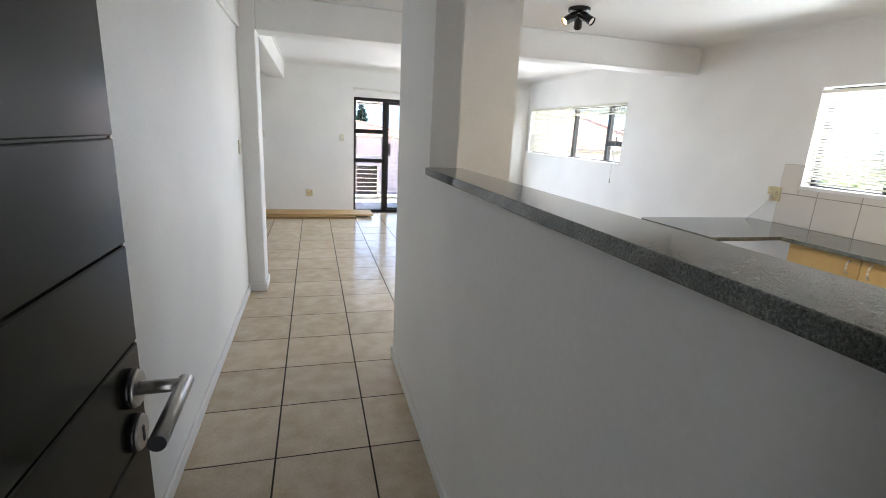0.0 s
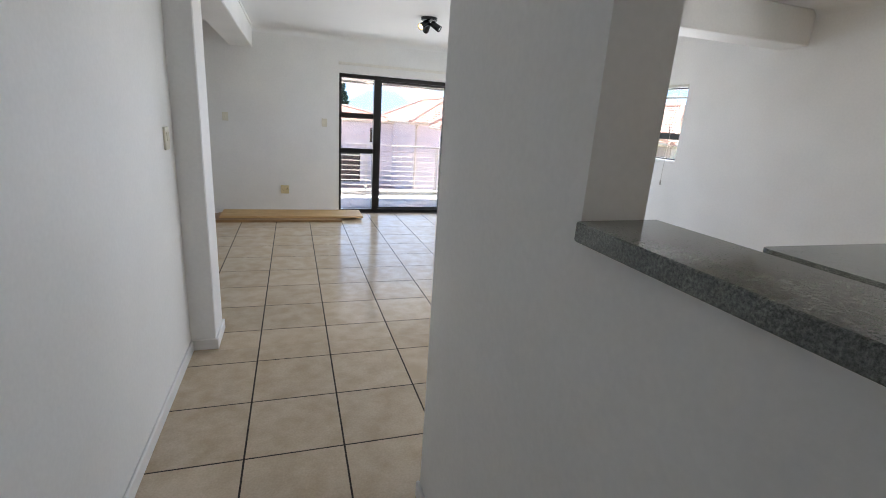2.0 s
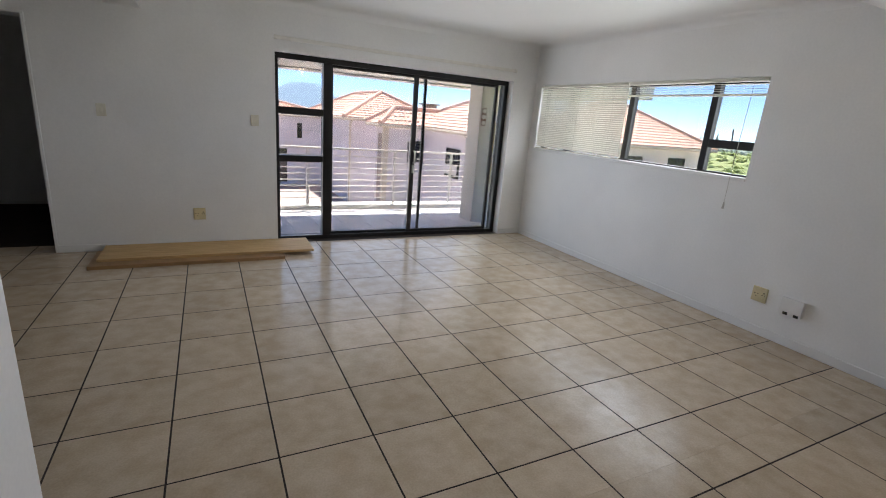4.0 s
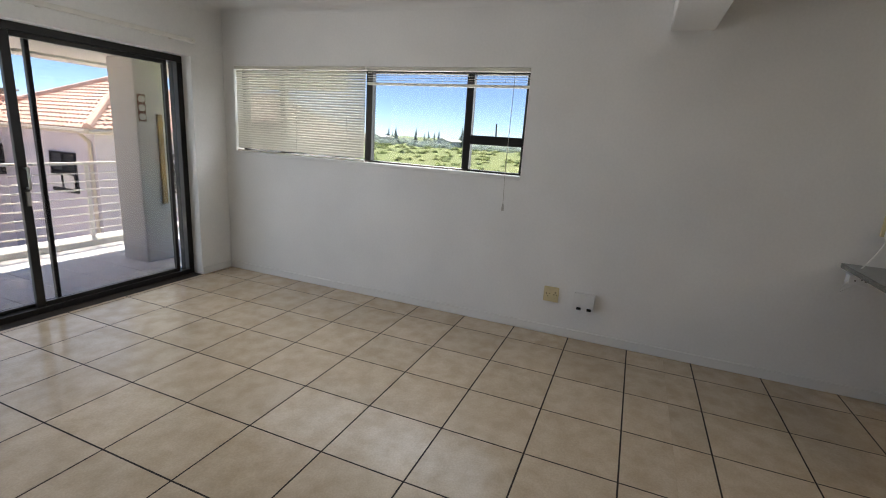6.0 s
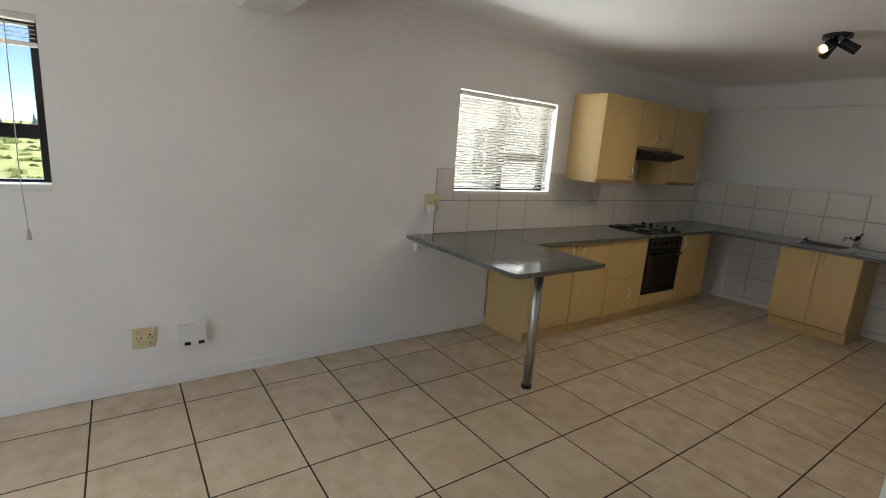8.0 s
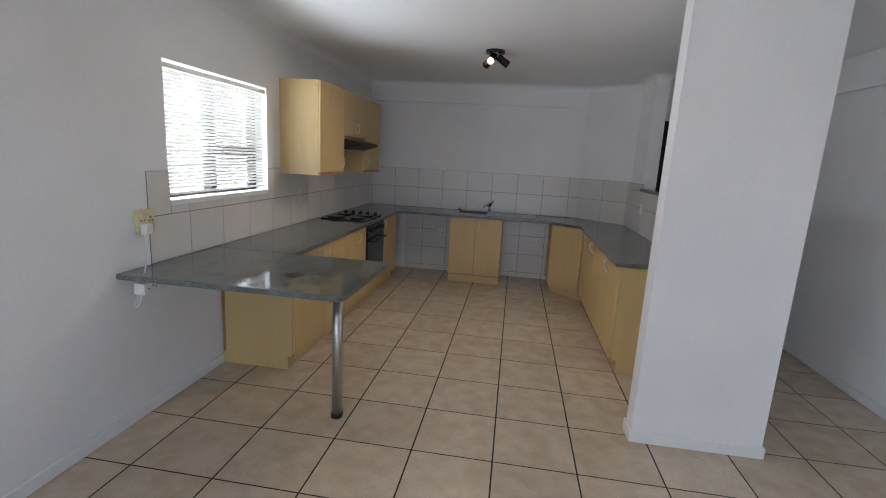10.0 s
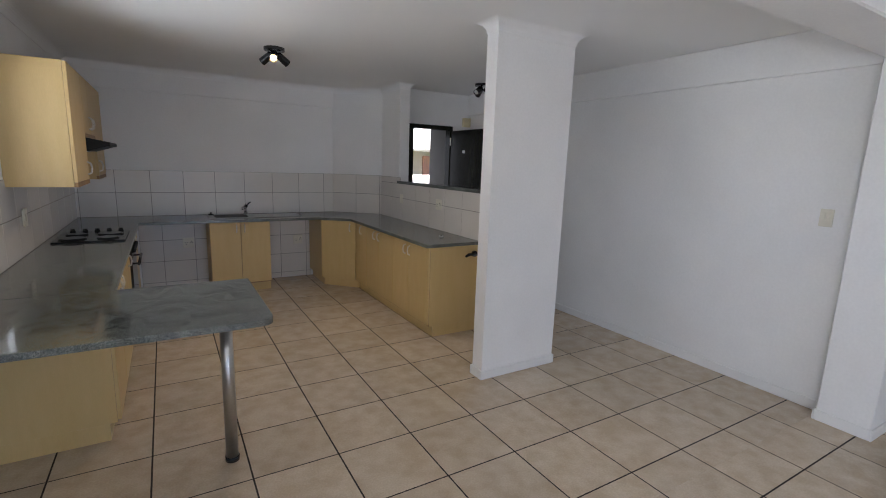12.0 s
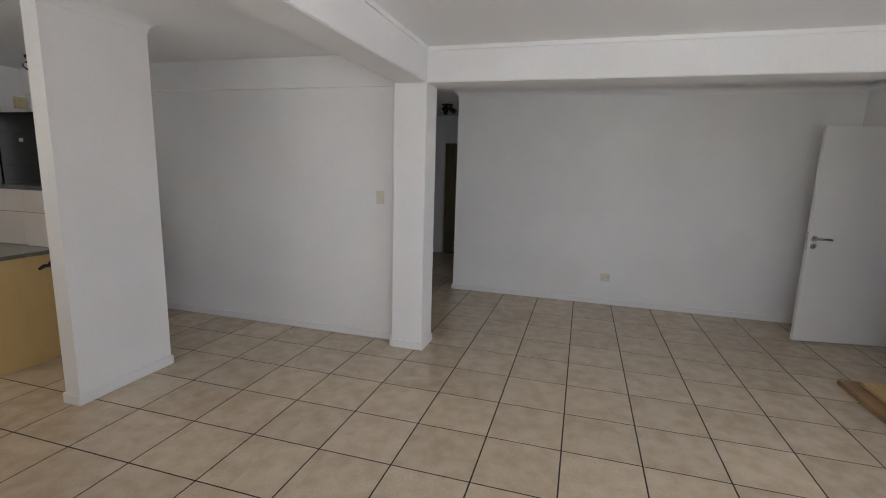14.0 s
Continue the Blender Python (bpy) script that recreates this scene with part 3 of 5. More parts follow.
def lever_handle(parent, side, y, z, dirn, out=1.0, mat=STEEL):
    """A lever on a round rose with a key plate under it."""
    bm = bmesh.new()
    tube(bm, (side, y, z), (side + 0.010 * out, y, z), 0.030, 28)
    rose = part("rose", bm, BLACK, parent, "black backing ring of the handle", True)
    bm = bmesh.new()
    tube(bm, (side + 0.010 * out, y, z), (side + 0.014 * out, y, z), 0.0285, 28, 0.0265)
    part("rose_cover", bm, mat, rose, "round steel cover", True)
    bm = bmesh.new()
    tube(bm, (side + 0.014 * out, y, z), (side + 0.080 * out, y, z), 0.0105, 18)
    tube(bm, (side + 0.074 * out, y - 0.012 * dirn, z), (side + 0.074 * out, y + 0.135 * dirn, z - 0.006), 0.0115, 20)
    lever = part("lever", bm, mat, parent, "brushed steel lever handle", True)
    bm = bmesh.new()
    tube(bm, (side + 0.074 * out, y + 0.135 * dirn, z - 0.006), (side + 0.074 * out, y + 0.1365 * dirn, z - 0.006), 0.0113, 20)
    part("end_cap", bm, BLACK, lever, "black end cap", True)
    bm = bmesh.new()
    tube(bm, (side, y, z - 0.075), (side + 0.009 * out, y, z - 0.075), 0.029, 28)
    plate = part("key_plate", bm, BLACK, parent, "", True)
    bm = bmesh.new()
    tube(bm, (side + 0.009 * out, y, z - 0.075), (side + 0.012 * out, y, z - 0.075), 0.0275, 28, 0.0255)
    part("plate_cover", bm, mat, plate, "round steel key cover", True)
    a, b = sorted((side + 0.010 * out, side + 0.0135 * out))
    part("keyhole", boxes((a, y - 0.004, z - 0.090, b, y + 0.004, z - 0.064), bevel=0.0012), HOLE_SHADE, plate)


lever_handle(fd, 0.045, 0.79, 1.09, -1)
for z in (0.25, 1.05, 1.85):
    bm = bmesh.new()
    tube(bm, (0.05, -0.004, z - 0.05), (0.05, -0.004, z + 0.05), 0.008)
    part("hinge", bm, STEEL, fd)
part("number_plate", boxes((0.045, 0.30, 1.70, 0.048, 0.36, 1.735), bevel=0.001), WHITEPLASTIC, fd, "small white number plate")
ff = thing("door_frame", (0, ENTRY, 0), "dark wooden front door frame", "door frame", kind="structure")
part("jamb", boxes((-0.55, -0.11, 0, -0.505, 0.01, 2.0), bevel=0.004), WENGE, ff)
part("jamb", boxes((0.045, -0.11, 0, HALL_E - 0.002, 0.01, 2.0), bevel=0.004), WENGE, ff)
part("lintel", boxes((-0.55, -0.11, 2.002, HALL_E - 0.002, 0.01, 2.056), bevel=0.004), WENGE, ff)
part("threshold", boxes((-0.505, -0.11, 0.002, 0.043, 0.0, 0.015), bevel=0.003), WENGE, ff)

# white inner door, standing open into the living room
idoor = thing("door_3", (-2.315, 2.44, 0), "white painted flush inner door standing open", "door", kind="structure")
idoor.rotation_euler = (0, 0, radians(-80.6))
part("leaf", boxes((0, -0.04, 0.006, 0.815, 0.0, 2.035), bevel=0.002), DOORWHITE, idoor)


def side_lever(parent, x, y, z, dirn, out):
    bm = bmesh.new()
    tube(bm, (x, y, z), (x, y + 0.010 * out, z), 0.027, 24)
    part("rose", bm, STEEL, parent, "", True)
    bm = bmesh.new()
    tube(bm, (x, y + 0.01 * out, z), (x, y + 0.05 * out, z), 0.009, 14)
    tube(bm, (x + 0.01 * dirn, y + 0.046 * out, z), (x - 0.125 * dirn, y + 0.046 * out, z - 0.004), 0.010, 14)
    part("lever", bm, STEEL, parent, "brushed steel lever handle", True)
    bm = bmesh.new()
    tube(bm, (x, y, z - 0.07), (x, y + 0.008 * out, z - 0.07), 0.025, 24)
    k = part("key_plate", bm, STEEL, parent, "", True)
    part("keyhole", boxes((x - 0.004, y + 0.006 * out, z - 0.082, x + 0.004, y + 0.010 * out, z - 0.062)), HOLE_SHADE, k)


side_lever(idoor, 0.765, 0.0, 1.01, 1, 1)
part("latch_plate", boxes((0.8145, -0.030, 0.90, 0.817, -0.010, 1.07)), STEEL, idoor)
jf = thing("door_frame", (0, NORTH, 0), "white painted inner door frame", "door frame", kind="structure")
part("jamb", boxes((-2.34, 0.0, 0, -2.32, 0.27, 2.06), bevel=0.003), TRIM, jf)
part("jamb", boxes((-1.53, -0.008, 0, -1.505, 0.27, 2.06), bevel=0.003), TRIM, jf)
part("lintel", boxes((-2.32, 0.0, 2.042, -1.53, 0.27, 2.06), bevel=0.003), TRIM, jf)


# closed door at the end of the passage
pd = thing("door_4", (-5.345, -2.46, 0), "olive brown wooden door closed at the end of the passage", "door", kind="structure")
part("leaf", boxes((-0.04, -0.40, 0.006, 0.0, 0.40, 1.99), bevel=0.003), OLIVEDOOR, pd)
bm = bmesh.new()
tube(bm, (0.0, 0.33, 1.0), (0.05, 0.33, 1.0), 0.012, 14)
tube(bm, (0.046, 0.33 + 0.01, 1.0), (0.046, 0.33 - 0.11, 1.0), 0.010, 14)
part("lever", bm, STEEL, pd, "brushed steel lever handle", True)

# ---- kitchen ----
WT = 0.86   # worktop height
bm = bmesh.new()
prism(bm, rounded([(3.698, -2.85), (3.698, -3.645), (2.48, -3.645), (2.48, -2.85)], (3,), 0.07), WT - 0.03, WT, 0.004)
pen = thing("peninsula_worktop", (0, 0, 0), "grey-green speckled granite breakfast counter on a steel leg", "worktop")
part("slab", bm, GRANITE, pen)
bm = bmesh.new()
tube(bm, (2.65, -3.22, 0.025), (2.65, -3.22, WT - 0.03), 0.03, 24)
leg = part("leg", bm, STEEL, pen, "round brushed steel leg", True)
bm = bmesh.new()
tube(bm, (2.65, -3.22, 0), (2.65, -3.22, 0.025), 0.034, 24)
part("foot", bm, BLACK, leg, "black plastic foot", True)

bm = bmesh.new()
prism(bm, [(3.698, -3.647), (3.698, SOUTH + 0.002), (0.905, SOUTH + 0.002), (KITCHEN_W + 0.004, -6.61), (KITCHEN_W + 0.004, -4.26),
           (0.955, -4.26), (0.955, -6.20), (1.27, -6.44), (3.12, -6.44), (3.12, -3.647)], WT - 0.03, WT, 0.003)
solid("worktop", bm, GRANITE, "dark grey-green granite worktop running round the kitchen", "worktop")
bm = bmesh.new()
prism(bm, rounded([(0.235, -4.212), (0.235, -6.05), (0.413, -6.05), (0.413, -4.202)], (0,), 0.02), 1.30, 1.332, 0.003)
solid("bar_top", bm, GRANITE, "granite bar top on the half wall", "bar top")


def handle(parent, x, y, z, axis, out):
    """A small bowed upright pull; axis is the way it stands off."""
    bm = bmesh.new()
    o = Vector(out)
    c = Vector((x, y, z))
    pts = [c + Vector((0, 0, -0.045)), c + Vector((0, 0, -0.035)) + o * 0.022, c + o * 0.028, c + Vector((0, 0, 0.035)) + o * 0.022, c + Vector((0, 0, 0.045))]
    for p, q in zip(pts, pts[1:]):
        tube(bm, p, q, 0.0058, 8)
    part("handle", bm, BRASS, parent, "small bowed metal handle", True)


def base_unit(x0, y0, x1, y1, front, fronts, label, kick=0.10, group="kitchen base units"):
    """A base cabinet. front: 'w', 'e' or 'n', the side it opens to. fronts: (from, to, low, high, handle place or None) along that side."""
    u = thing("base_cabinet", ((x0 + x1) / 2, (y0 + y1) / 2, 0), label, "kitchen cabinet", group)
    cx, cy = u.location.x, u.location.y
    a0, b0, a1, b1 = x0 - cx, y0 - cy, x1 - cx, y1 - cy
    d, k = 0.019, 0.055
    body = {'w': (a0 + d, b0, a1, b1), 'e': (a0, b0, a1 - d, b1), 'n': (a0, b0, a1, b1 - d)}[front]
    base = {'w': (a0 + k, b0, a1, b1), 'e': (a0, b0, a1 - k, b1), 'n': (a0, b0, a1, b1 - k)}[front]
    part("body", boxes((body[0], body[1], kick, body[2], body[3], WT - 0.032), bevel=0.0015), MAPLE, u)
    part("kickboard", boxes((base[0], base[1] + 0.002, 0, base[2], base[3] - 0.002, kick)), MAPLE, u)
    seam = {'w': (a0 + d - 0.0008, b0 + 0.001, a0 + d - 0.0001, b1 - 0.001), 'e': (a1 - d + 0.0001, b0 + 0.001, a1 - d + 0.0008, b1 - 0.001), 'n': (a0 + 0.001, b1 - d + 0.0001, a1 - 0.001, b1 - d + 0.0008)}[front]
    # thin brown sheet: the shade of the door gaps put in as colour
    part("front_edge", boxes((seam[0], seam[1], kick, seam[2], seam[3], WT - 0.034)), EDGE_SHADE_BROWN, u, "brown sheet that puts shade into the gaps between fronts")
    for p, q, low, high, hp in fronts:
        if front == 'w':
            b = (a0, p - cy + 0.0025, low, a0 + d - 0.001, q - cy - 0.0025, high)
        elif front == 'e':
            b = (a1 - d + 0.001, p - cy + 0.0025, low, a1, q - cy - 0.0025, high)
        else:
            b = (p - cx + 0.002, b1 - d + 0.001, low, q - cx - 0.002, b1, high)
        kind = "door" if high - low > 0.5 else "drawer"
        f = part(kind, boxes(b, bevel=0.0015), MAPLE, u)
        if hp:
            s, z = hp
            if front == 'w':
                handle(f, a0, s - cy, z, 'x', (-1, 0, 0))
            elif front == 'e':
                handle(f, a1, s - cy, z, 'x', (1, 0, 0))
            else:
                handle(f, s - cx, b1, z, 'y', (0, 1, 0))
    return u


LOW, HIGH = 0.114, WT - 0.036
XF = 3.15
u = base_unit(XF, -4.66, EAST - 0.005, -3.70, 'w', ((-4.185, -3.70, LOW, HIGH, (-4.12, 0.76)), (-4.66, -4.187, LOW, HIGH, (-4.25, 0.76))), "maple laminate base cabinet with two doors")
part("edge_strip", boxes((0.25, 0.481, 0.09, 0.268, 0.485, 0.80)), EDGE_SHADE_BROWN, u, "bare brown edge beside the wall")
base_unit(XF, -5.245, EAST - 0.005, -4.662, 'w', ((-5.245, -4.662, 0.455, HIGH, (-5.02, 0.745)), (-5.245, -4.662, LOW, 0.45, (-5.02, 0.30))), "maple laminate base cabinet with deep drawers")
oven_unit = base_unit(XF, -5.845, EAST - 0.005, -5.247, 'w', ((-5.845, -5.247, LOW, 0.245, None),), "maple laminate oven housing")
base_unit(XF, -6.46, EAST - 0.005, -5.847, 'w', ((-6.46, -5.847, LOW, HIGH, (-5.90, 0.75)),), "maple laminate base cabinet in the corner")
base_unit(1.835, SOUTH + 0.005, 2.475, -6.49, 'n', ((1.835, 2.155, LOW, HIGH, (2.115, 0.755)), (2.157, 2.475, LOW, HIGH, (2.20, 0.755))), "maple laminate sink cabinet with two doors")
base_unit(KITCHEN_W + 0.008, -5.04, 0.915, -4.29, 'e', ((-4.70, -4.29, LOW, HIGH, (-4.66, 0.74)), (-5.04, -4.702, LOW, HIGH, (-4.755, 0.74))), "maple laminate base cabinet with a plain end panel")
base_unit(KITCHEN_W + 0.008, -5.77, 0.915, -5.042, 'e', ((-5.42, -5.042, LOW, HIGH, (-5.40, 0.755)), (-5.77, -5.422, LOW, HIGH, (-5.52, 0.755))), "maple laminate base cabinet with two doors")
base_unit(KITCHEN_W + 0.008, -6.12, 0.915, -5.772, 'e', ((-6.12, -5.772, LOW, HIGH, (-5.93, 0.755)),), "narrow maple laminate base cabinet")
# cabinet set across the corner
diag = thing("base_cabinet", (0.9, -6.5, 0), "maple laminate cabinet set across the kitchen corner", "kitchen cabinet", "kitchen base units")
bm = bmesh.new()
prism(bm, [(0.335, 0.03), (0.335, -0.54), (0.03, -0.54), (-0.5, -0.10), (-0.5, 0.375), (0.0, 0.375)], 0.10, WT - 0.032)
part("body", bm, MAPLE, diag)
bm = bmesh.new()
prism(bm, [(0.295, 0.01), (0.295, -0.54), (0.03, -0.54), (-0.5, -0.10), (-0.5, 0.345), (-0.03, 0.345)], 0, 0.10)
part("kickboard", bm, MAPLE, diag)
a, b = Vector((0.33, 0.045)), Vector((0.015, 0.37))
n = Vector((0.325, 0.315)).normalized()
bm = bmesh.new()
prism(bm, [tuple(a), tuple(a + n * 0.018), tuple(b + n * 0.018), tuple(b)], LOW, HIGH, 0.0015)
dd = part("door", bm, MAPLE, diag)
h = a + (b - a) * 0.86 + n * 0.018
handle(dd, h.x, h.y, 0.755, 'x', (n.x, n.y, 0))

# oven, hob, hood, sink
oven = thing("oven", (XF - 0.012, -5.545, 0.25), "black built-in oven under the hob", "oven")
part("door_glass", boxes((-0.004, -0.29, 0.0, 0.03, 0.29, 0.45), bevel=0.004), BLACKGLASS, oven)
panel = part("control_panel", boxes((-0.006, -0.29, 0.455, 0.03, 0.29, 0.572), bevel=0.004), BLACK, oven)
for i in range(5):
    bm = bmesh.new()
    tube(bm, (-0.006, -0.2 + i * 0.1, 0.515), (-0.03, -0.2 + i * 0.1, 0.515), 0.018, 16, 0.015)
    part("knob", bm, BLACK, panel, "", True)
bm = bmesh.new()
tube(bm, (-0.045, -0.24, 0.405), (-0.045, 0.24, 0.405), 0.011, 12)
for y in (-0.2, 0.2):
    tube(bm, (-0.045, y, 0.405), (0, y, 0.405), 0.008, 10)
part("oven_handle", bm, BLACK, oven, "black bar handle", True)
hob = thing("hob", (3.42, -5.56, WT), "black four-plate electric hob set in the worktop", "hob")
part("plate_panel", boxes((-0.25, -0.29, 0, 0.22, 0.29, 0.012), bevel=0.004), BLACK, hob)
for x, y, r in ((0.10, 0.17, 0.09), (-0.13, 0.17, 0.075), (0.10, -0.06, 0.075), (-0.13, -0.06, 0.09)):
    bm = bmesh.new()
    tube(bm, (x, y, 0.012), (x, y, 0.022), r, 28)
    tube(bm, (x, y, 0.022), (x, y, 0.025), r * 0.9, 28)
    part("hotplate", bm, BLACK, hob, "round cast hotplate")
for i in range(5):
    bm = bmesh.new()
    tube(bm, (-0.19 + i * 0.085, -0.235, 0.012), (-0.19 + i * 0.085, -0.235, 0.042), 0.02, 16, 0.016)
    part("knob", bm, BLACK, hob, "", True)


def wall_unit(y0, y1, z0, z1, doors, label):
    u = thing("wall_cabinet", (3.52, (y0 + y1) / 2, z0), label, "kitchen cabinet", "kitchen wall units")
    cy = u.location.y
    part("body", boxes((-0.16, y0 - cy, 0, 0.178, y1 - cy, z1 - z0), bevel=0.0015), MAPLE, u)
    for p, q, hy in doors:
        d = part("door", boxes((-0.18, p - cy + 0.002, 0.03, -0.161, q - cy - 0.002, z1 - z0 - 0.002), bevel=0.0015), MAPLE, u)
        handle(d, -0.18, hy - cy, 0.11, 'x', (-1, 0, 0))
    part("light_rail", boxes((-0.18, y0 - cy + 0.002, 0.0, -0.161, y1 - cy - 0.002, 0.027)), EDGE_SHADE_BROWN, u)
    return u


wall_unit(-5.11, -4.56, 1.33, 2.10, ((-5.11, -4.56, -5.05),), "maple laminate wall cabinet with one door")
wall_unit(-5.71, -5.112, 1.66, 2.10, ((-5.41, -5.112, -5.36), (-5.71, -5.412, -5.46)), "short maple laminate cabinet above the extractor hood")
wall_unit(-6.27, -5.712, 1.33, 2.10, ((-6.27, -5.712, -5.78),), "maple laminate wall cabinet beside the hood")
hood = thing("extractor_hood", (3.52, -5.411, 1.56), "slim dark extractor hood under the wall cabinets", "extractor hood")
bm = bmesh.new()
prof = [(0.178, 0.0), (0.178, 0.098), (-0.18, 0.098), (-0.30, 0.075), (-0.315, 0.045), (-0.18, 0.0)]
rows = [[bm.verts.new((x, y, z)) for x, z in prof] for y in (-0.297, 0.297)]
for k in range(6):
    bm.faces.new((rows[0][k], rows[0][(k + 1) % 6], rows[1][(k + 1) % 6], rows[1][k]))
bm.faces.new(rows[0])
bm.faces.new(rows[1])
part("canopy", bm, HOODBLACK, hood)
part("front_trim", boxes((-0.322, -0.297, 0.042, -0.300, 0.297, 0.072), bevel=0.004), HOODBLACK, hood)
part("filter", boxes((-0.14, -0.26, -0.006, 0.15, 0.26, 0.0)), STEEL, hood)

sink = thing("sink", (2.21, -6.78, WT), "stainless steel sink with drainer let into the worktop", "sink")
bm = boxes((-0.25, -0.20, 0.001, 0.25, 0.20, 0.006), bevel=0.002)
part("rim", bm, STEEL, sink)
# no hollow: a flat dark sheet paints the bowl's shade on the rim
bm = bmesh.new()
prism(bm, rounded([(-0.17, -0.15), (0.19, -0.15), (0.19, 0.15), (-0.17, 0.15)], (0, 1, 2, 3), 0.06), 0.0062, 0.0075)
part("bowl", bm, HOLE_SHADE, sink, "flat dark sheet standing in for the shaded bowl")
part("drainer", boxes((-0.78, -0.18, 0.001, -0.255, 0.18, 0.005), bevel=0.002), STEEL, sink)
tap = thing("tap", (2.03, -6.97, WT), "chrome kitchen mixer tap behind the sink", "tap")
bm = bmesh.new()
tube(bm, (0, 0, 0.0), (0, 0, 0.09), 0.021, 16, 0.017)
body = part("body", bm, CHROME, tap, "", True)
bm = bmesh.new()
for p, q in (((0, 0, 0.07), (0.03, 0.08, 0.105)), ((0.03, 0.08, 0.105), (0.055, 0.16, 0.10)), ((0.055, 0.16, 0.10), (0.057, 0.165, 0.075))):
    tube(bm, p, q, 0.011, 12)
part("spout", bm, CHROME, tap, "", True)
bm = bmesh.new()
tube(bm, (0, 0, 0.09), (-0.01, 0.01, 0.115), 0.019, 14)
tube(bm, (-0.01, 0.01, 0.112), (-0.05, 0.05, 0.155), 0.007, 10)
part("lever", bm, BLACK, tap, "", True)
plug = thing("sink_plug", (2.42, -6.93, WT), "dark rubber sink plug lying by the rim", "plug")
bm = bmesh.new()
tube(bm, (0, 0, 0.006), (0, 0, 0.02), 0.032, 20, 0.027)
part("stopper", bm, BLACK, plug)
bm = bmesh.new()
tube(bm, (0, 0, 0.02), (0, 0, 0.04), 0.008, 12)
part("knob", bm, BLACK, plug)
cap = thing("worktop_grommet", (0.60, -4.62, WT), "small steel cable cap in the worktop", "cable cap")
bm = bmesh.new()
tube(bm, (0, 0, 0.0), (0, 0, 0.012), 0.022, 18)
part("ring", bm, STEEL, cap)
bm = bmesh.new()
tube(bm, (0, 0, 0.012), (0, 0, 0.02), 0.010, 14)
part("button", bm, BLACK, cap)
tapv = thing("pipe_valve", (0.50, -4.288, 0.745), "black and brass washing machine valve on the cabinet end", "valve")
bm = bmesh.new()
tube(bm, (-0.06, 0.0, 0), (-0.06, 0.02, 0), 0.028, 18)
part("flange", bm, BLACK, tapv)
bm = bmesh.new()
tube(bm, (-0.06, 0.02, 0), (-0.06, 0.05, 0), 0.014, 14)
tube(bm, (-0.06, 0.045, 0.0), (0.02, 0.045, 0.004), 0.012, 14)
tube(bm, (0.02, 0.045, 0.004), (0.06, 0.05, -0.012), 0.015, 14, 0.01)
part("spout", bm, BLACK, tapv, "", True)


# ---- sockets and switches ----
def plate(name, at, turn, w, h, label, category, holes=(), rockers=(), mat=IVORY, depth=0.012, group="wall plates"):
    """A wall plate that faces its own +y; turn is about z."""
    t = thing(name, at, label, category, group)
    t.rotation_euler = (0, 0, radians(turn))
    body = part("cover", boxes((-w / 2, 0, -h / 2, w / 2, depth, h / 2), bevel=0.004, seg=2), mat, t)
    for x, z, r in holes:
        bm = bmesh.new()
        tube(bm, (x, depth - 0.004, z), (x, depth + 0.0006, z), r, 10)
        part("pin_hole", bm, HOLE_SHADE, body)
    for x, z, rw, rh in rockers:
        part("rocker", boxes((x - rw / 2, depth - 0.002, z - rh / 2, x + rw / 2, depth + 0.005, z + rh / 2), bevel=0.002), mat, body)
    return t


SOCKET = ((-0.022, 0.0, 0.0045), (-0.042, 0.0, 0.0045), (-0.032, 0.018, 0.006), (0.035, 0.004, 0.0045), (0.012, 0.004, 0.0045), (0.024, -0.016, 0.0045))
ROCK = ((-0.03, -0.034, 0.014, 0.018), (0.03, 0.034, 0.014, 0.018))
plate("wall_socket", (EAST, -1.12, 0.325), 90, 0.115, 0.12, "yellowed double wall socket above the skirting", "socket", SOCKET, ROCK)
router = plate("wall_box", (EAST, -1.37, 0.315), 90, 0.155, 0.125, "white square connection box on the wall", "connection box", (), (), WHITEPLASTIC, 0.035)
for x in (-0.045, 0.03):
    part("port", boxes((x - 0.017, 0.028, -0.067, x + 0.017, 0.037, -0.045), bevel=0.002), BLACK, router, "black plug in the box")
plate("wall_socket", (-0.32, NORTH, 0.35), 180, 0.11, 0.12, "yellowed wall socket above the boards", "socket", SOCKET, ROCK)
plate("light_switch", (0.235, NORTH, 1.315), 180, 0.075, 0.11, "cream light switch beside the balcony door", "light switch", (), ((0, 0, 0.02, 0.05),), CREAM)
plate("light_switch", (-1.055, NORTH, 1.32), 180, 0.075, 0.11, "cream light switch on the living room wall", "light switch", (), ((0, 0, 0.02, 0.05),), CREAM)
plate("light_switch", (HALL_W, -2.115, 1.29), -90, 0.075, 0.115, "cream light switch on the hall wall", "light switch", (), ((-0.012, 0.01, 0.018, 0.045), (0.012, 0.01, 0.018, 0.045)), CREAM)
plate("wall_socket", (WEST, -0.09, 0.33), -90, 0.115, 0.10, "cream double wall socket on the plain wall", "socket", SOCKET, ROCK, CREAM)
plate("isolator_switch", (EAST, -3.052, 1.11), 90, 0.12, 0.125, "yellowed wall socket with a plugged-in white cable", "socket", SOCKET, ROCK, IVORY, 0.02)
plate("wall_socket", (EAST - 0.008, -4.885, 1.11), 90, 0.085, 0.12, "cream isolator switch on the tiles", "switch", (), ((0, 0, 0.025, 0.05),), CREAM)
plate("wall_socket", (2.67, SOUTH + 0.008, 0.53), 0, 0.12, 0.12, "cream socket plate on the tiled recess", "socket", SOCKET, ROCK, CREAM)
plate("wall_socket", (1.39, SOUTH + 0.008, 0.505), 0, 0.12, 0.12, "cream socket plate in the appliance recess", "socket", SOCKET, ROCK, CREAM)
